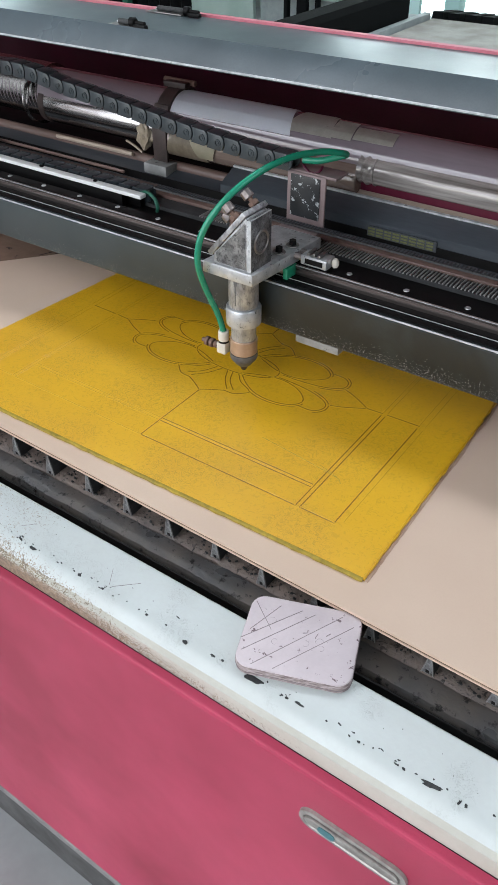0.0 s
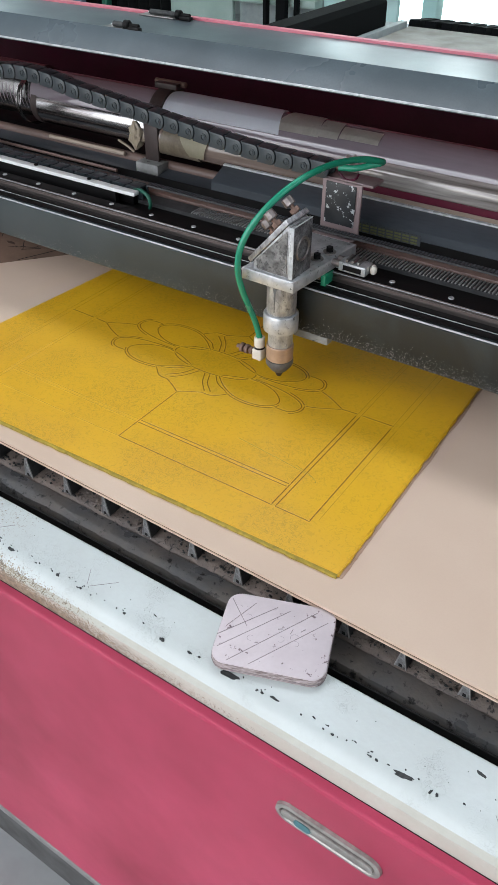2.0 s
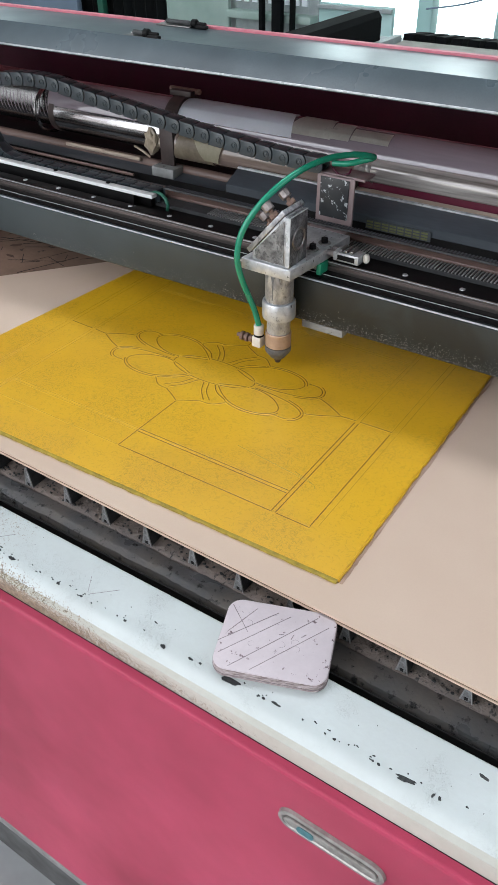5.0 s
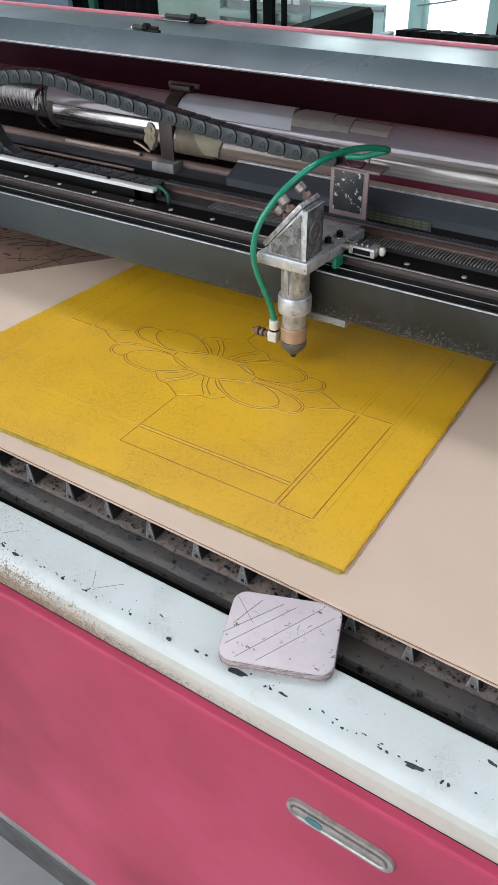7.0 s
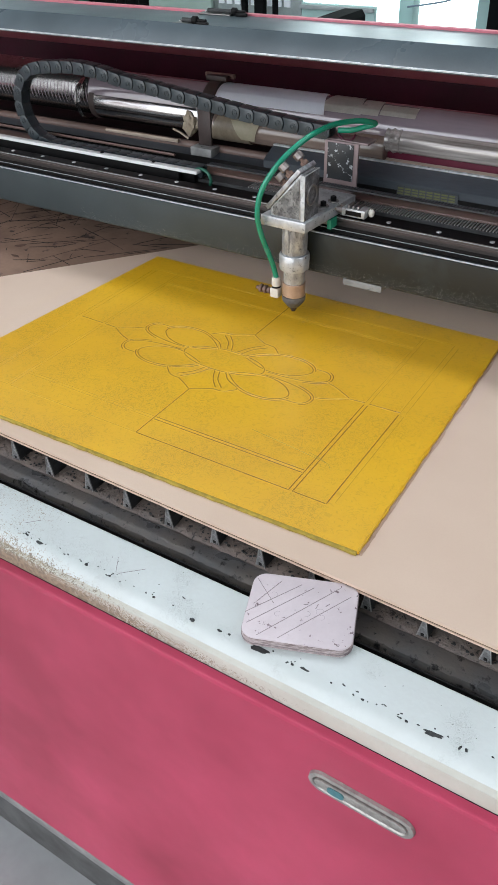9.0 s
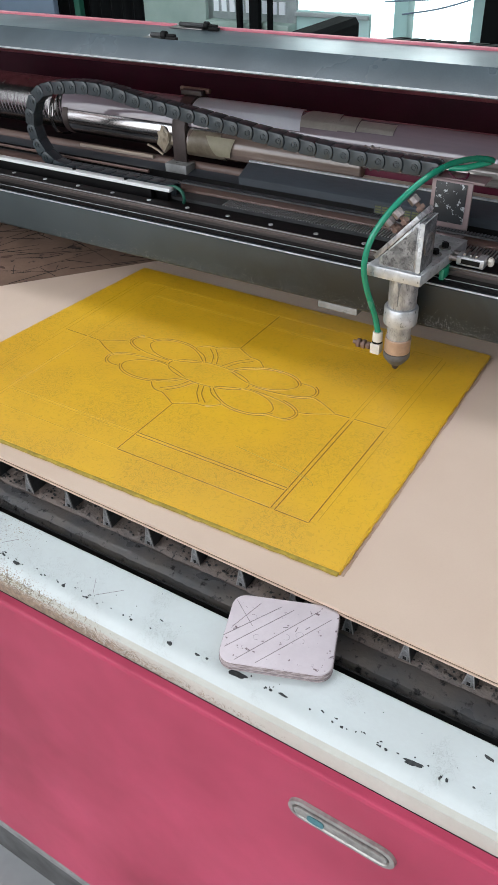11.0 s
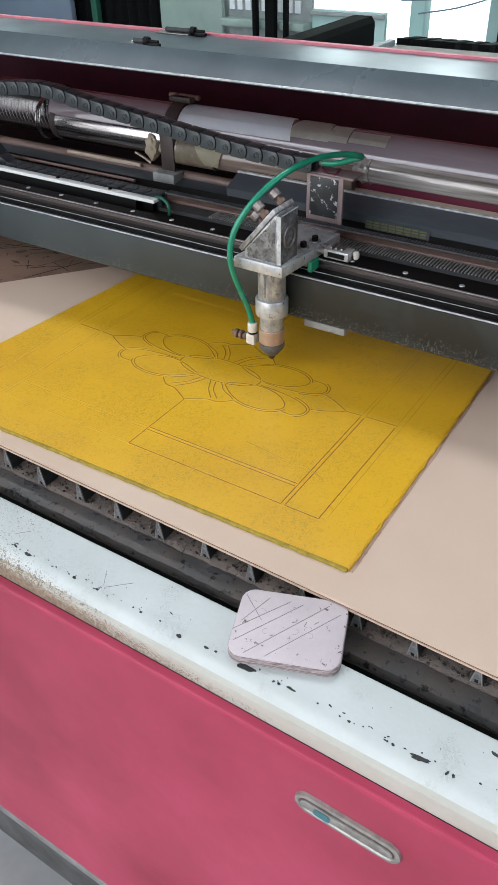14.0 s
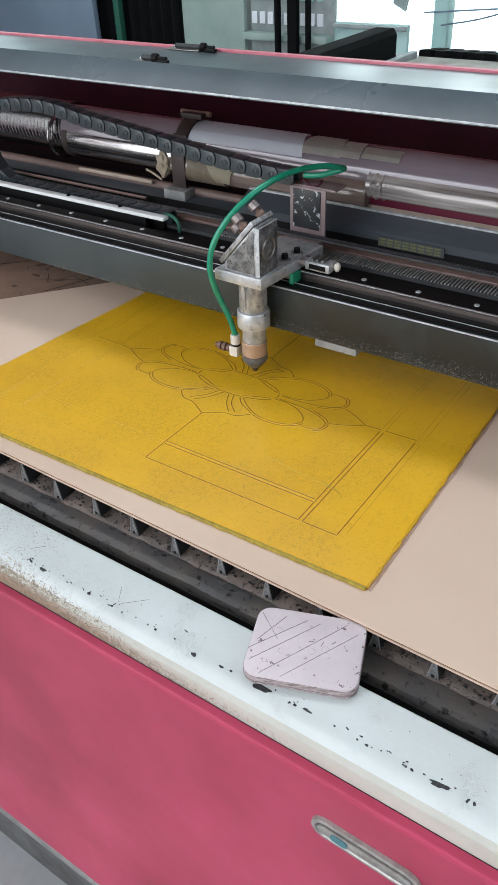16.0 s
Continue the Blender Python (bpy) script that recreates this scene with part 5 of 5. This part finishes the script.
    # air hose
    part("air_hose", hose([(-0.0172, -0.0052, 0.0345), (-0.0205, -0.0085, 0.052), (-0.0262, -0.0185, 0.082), (-0.0275, -0.0230, 0.105), (-0.0232, -0.0190, 0.128), (-0.0120, -0.0050, 0.150), (-0.0005, 0.0200, 0.1645), (0.0090, 0.0500, 0.1695),
                           (0.0190, 0.0800, 0.1675), (0.0280, 0.0965, 0.1635), (0.0275, 0.1040, 0.1600), (0.0190, 0.1010, 0.1570), (0.0080, 0.0950, 0.1540), (-0.0050, 0.0915, 0.1530)], 0.0026, 10, 14), "hose", th, "bright green air hose")
    part("red_wire", hose([(-0.004, 0.090, 0.150), (0.004, 0.088, 0.146), (0.012, 0.089, 0.1475), (0.013, 0.093, 0.151)], 0.0009, 8, 8), "red", th, "thin red wire")
    fit_ = part("elbow_fitting", lathe([(0.0042, 0.0), (0.0046, 0.0008), (0.0046, 0.0085), (0.0042, 0.0093)], 24, Matrix.Translation((-0.0172, -0.0052, 0.0260))), "fitting", th, "ivory elbow fitting")
    part("elbow_body", box(-0.0222, -0.0128, -0.0098, -0.0006, 0.0140, 0.0245, 0.0014), "fitting", fit_)
    part("collar", lathe([(0.0046, 0.0), (0.0046, 0.0016)], 20, Matrix.Translation((-0.0172, -0.0052, 0.0246))), "black", fit_)
    for k, (a, r) in enumerate(((0.0, 0.0034), (0.0045, 0.0042), (0.0095, 0.0042))):
        part("set_screw", rod(-0.0268 - a, -0.0234 - a, -0.0052, 0.0190, r, 14, 0.0005), "rust", fit_, "rusty screw")
    part("screw_stem", rod(-0.0400, -0.0221, -0.0052, 0.0190, 0.0019, 12), "rust", fit_)
    return th


head_ob = cutting_head()
ring_base = 0.736


# ---------------------------------------------------------------- behind the machine
def background():
    def t(name, bm, m, label, cat, **k):
        return tagged(part(name, bm, m), label, cat, **k)

    t("blue_board", box(-3.19, -2.521, 2.36, 2.39, FLOOR, 1.25, 0.004), "blueboard", "dark blue-grey board standing on the floor", "board")
    t("dark_curtain", prism([(-2.595 + 0.5 * i / 60, 2.44 + 0.012 * math.sin(i * 0.9)) for i in range(61)] + [(-2.095 - 0.5 * i / 60, 2.452 + 0.012 * math.sin((60 - i) * 0.9)) for i in range(61)], "z", FLOOR, 1.35), "darkwall", "black curtain hanging in folds behind the machine", "curtain")
    t("green_post", box(-2.425, -2.395, 2.38, 2.41, FLOOR, 2.5, 0.003), "greenpost", "thin dark green post", "post")
    t("glass_screen", box(-2.09, -1.79, 2.42, 2.44, FLOOR, 2.3, 0.003), "palegreen", "pale green dusty glass screen", "screen")
    th = thing("rear_rack", "grey perforated metal rack with pale slots", "rack")
    part("sheet_back", box(-1.785, -1.42, 2.46, 2.48, FLOOR, 1.6, 0.002), "mesh", th)
    for i in range(9):
        part("slot", box(-1.775 + 0.036 * i, -1.752 + 0.036 * i, 2.452, 2.4595, 0.655, 0.695), "paper", th)
        part("slot", box(-1.775 + 0.036 * i, -1.752 + 0.036 * i, 2.452, 2.4595, 0.735, 0.765), "paleteal", th)
    part("low_panel", box(-1.419, -1.13, 2.46, 2.48, FLOOR, 0.672, 0.002), "paleteal", th)
    part("top_rail", box(-1.419, -1.13, 2.445, 2.459, 0.655, 0.668, 0.002), "mesh", th)
    part("shelf", box(-1.785, -1.42, 2.40, 2.459, 0.605, 0.63, 0.003), "palegreen", th)
    for x, w in ((-1.615, 0.016), (-1.560, 0.040), (-1.484, 0.013)):
        t("black_post", box(x, x + w, 2.36, 2.385, FLOOR, 2.4, 0.003), "darkwall", "slim black metal post", "post", group="posts behind the machine")
    t("door_post", box(-1.10, -1.045, 2.60, 2.66, FLOOR, 2.5, 0.004), "paleteal", "pale teal door post", "post")
    t("door_post", box(-0.815, -0.755, 2.60, 2.66, FLOOR, 2.5, 0.004), "paleteal", "pale teal door post", "post")
    t("black_column", box(-0.745, -0.60, 2.50, 2.62, FLOOR, 2.5, 0.004), "darkwall", "black column beside the doorway", "column")
    t("sloping_rod", hose([(-1.12, 2.56, 0.700), (-0.92, 2.56, 0.715), (-0.77, 2.56, 0.727)], 0.0028, 6, 8), "blueboard", "thin dark rod across the doorway", "rod")
    t("sloping_rod", hose([(-1.06, 2.58, 0.660), (-0.92, 2.58, 0.685), (-0.77, 2.58, 0.730)], 0.0028, 6, 8), "blueboard", "thin dark rod across the doorway", "rod")
    t("hanging_cloth", prism([(-1.235, 0.725), (-1.185, 0.700), (-1.165, 0.79), (-1.15, 1.3), (-1.16, 3.295), (-1.24, 3.295), (-1.25, 1.2)], "y", 2.55, 2.56, 0.002), "mesh", "grey cloth hanging in the doorway from the ceiling", "cloth")
    m = thing("rear_machine", "second cutting machine with a dusty pale bed and black blades", "machine")
    part("bed", box(-0.79, 1.2, 1.05, 1.80, 0.676, 0.704, 0.003), "bed", m)
    part("body", box(-0.95, 1.3, 1.02, 1.98, FLOOR, 0.675, 0.004), "slate", m)
    part("side_beam", prism([(-0.90, 0.676), (-0.825, 0.676), (-0.825, 0.765), (-0.835, 0.778), (-0.885, 0.778), (-0.90, 0.765)], "y", 1.05, 1.73), "darkwall", m, "black side beam")
    part("side_rail", box(-0.815, -0.795, 1.05, 1.80, 0.676, 0.716, 0.002), "mesh", m)
    for i in range(26):
        x = -0.80 + 0.045 * i
        part("blade", prism([(1.815, 0.676), (1.96, 0.676), (1.955, 0.700), (1.82, 0.716)], "x", x, x + 0.030), "darkwall", m)


background()


# ---------------------------------------------------------------- movement
def motions():
    last_y = [(t, pose(0, y, 0)) for t, x, y in HEAD]
    for ob in (gantry_ob, cover_ob, tube_ob, clamp_ob, chain_ob):
        walk(ob, last_y)
    walk(head_ob, [(t, pose(x, y, ring_base, 0, LEAN, 0)) for t, x, y in HEAD])
    rows = [[] for _ in chain_links]
    for t, x, y in HEAD:
        for r, m in zip(rows, chain_poses(x)):
            r.append((t, m))
    for ob, r in zip(chain_links, rows):
        walk(ob, r)


motions()
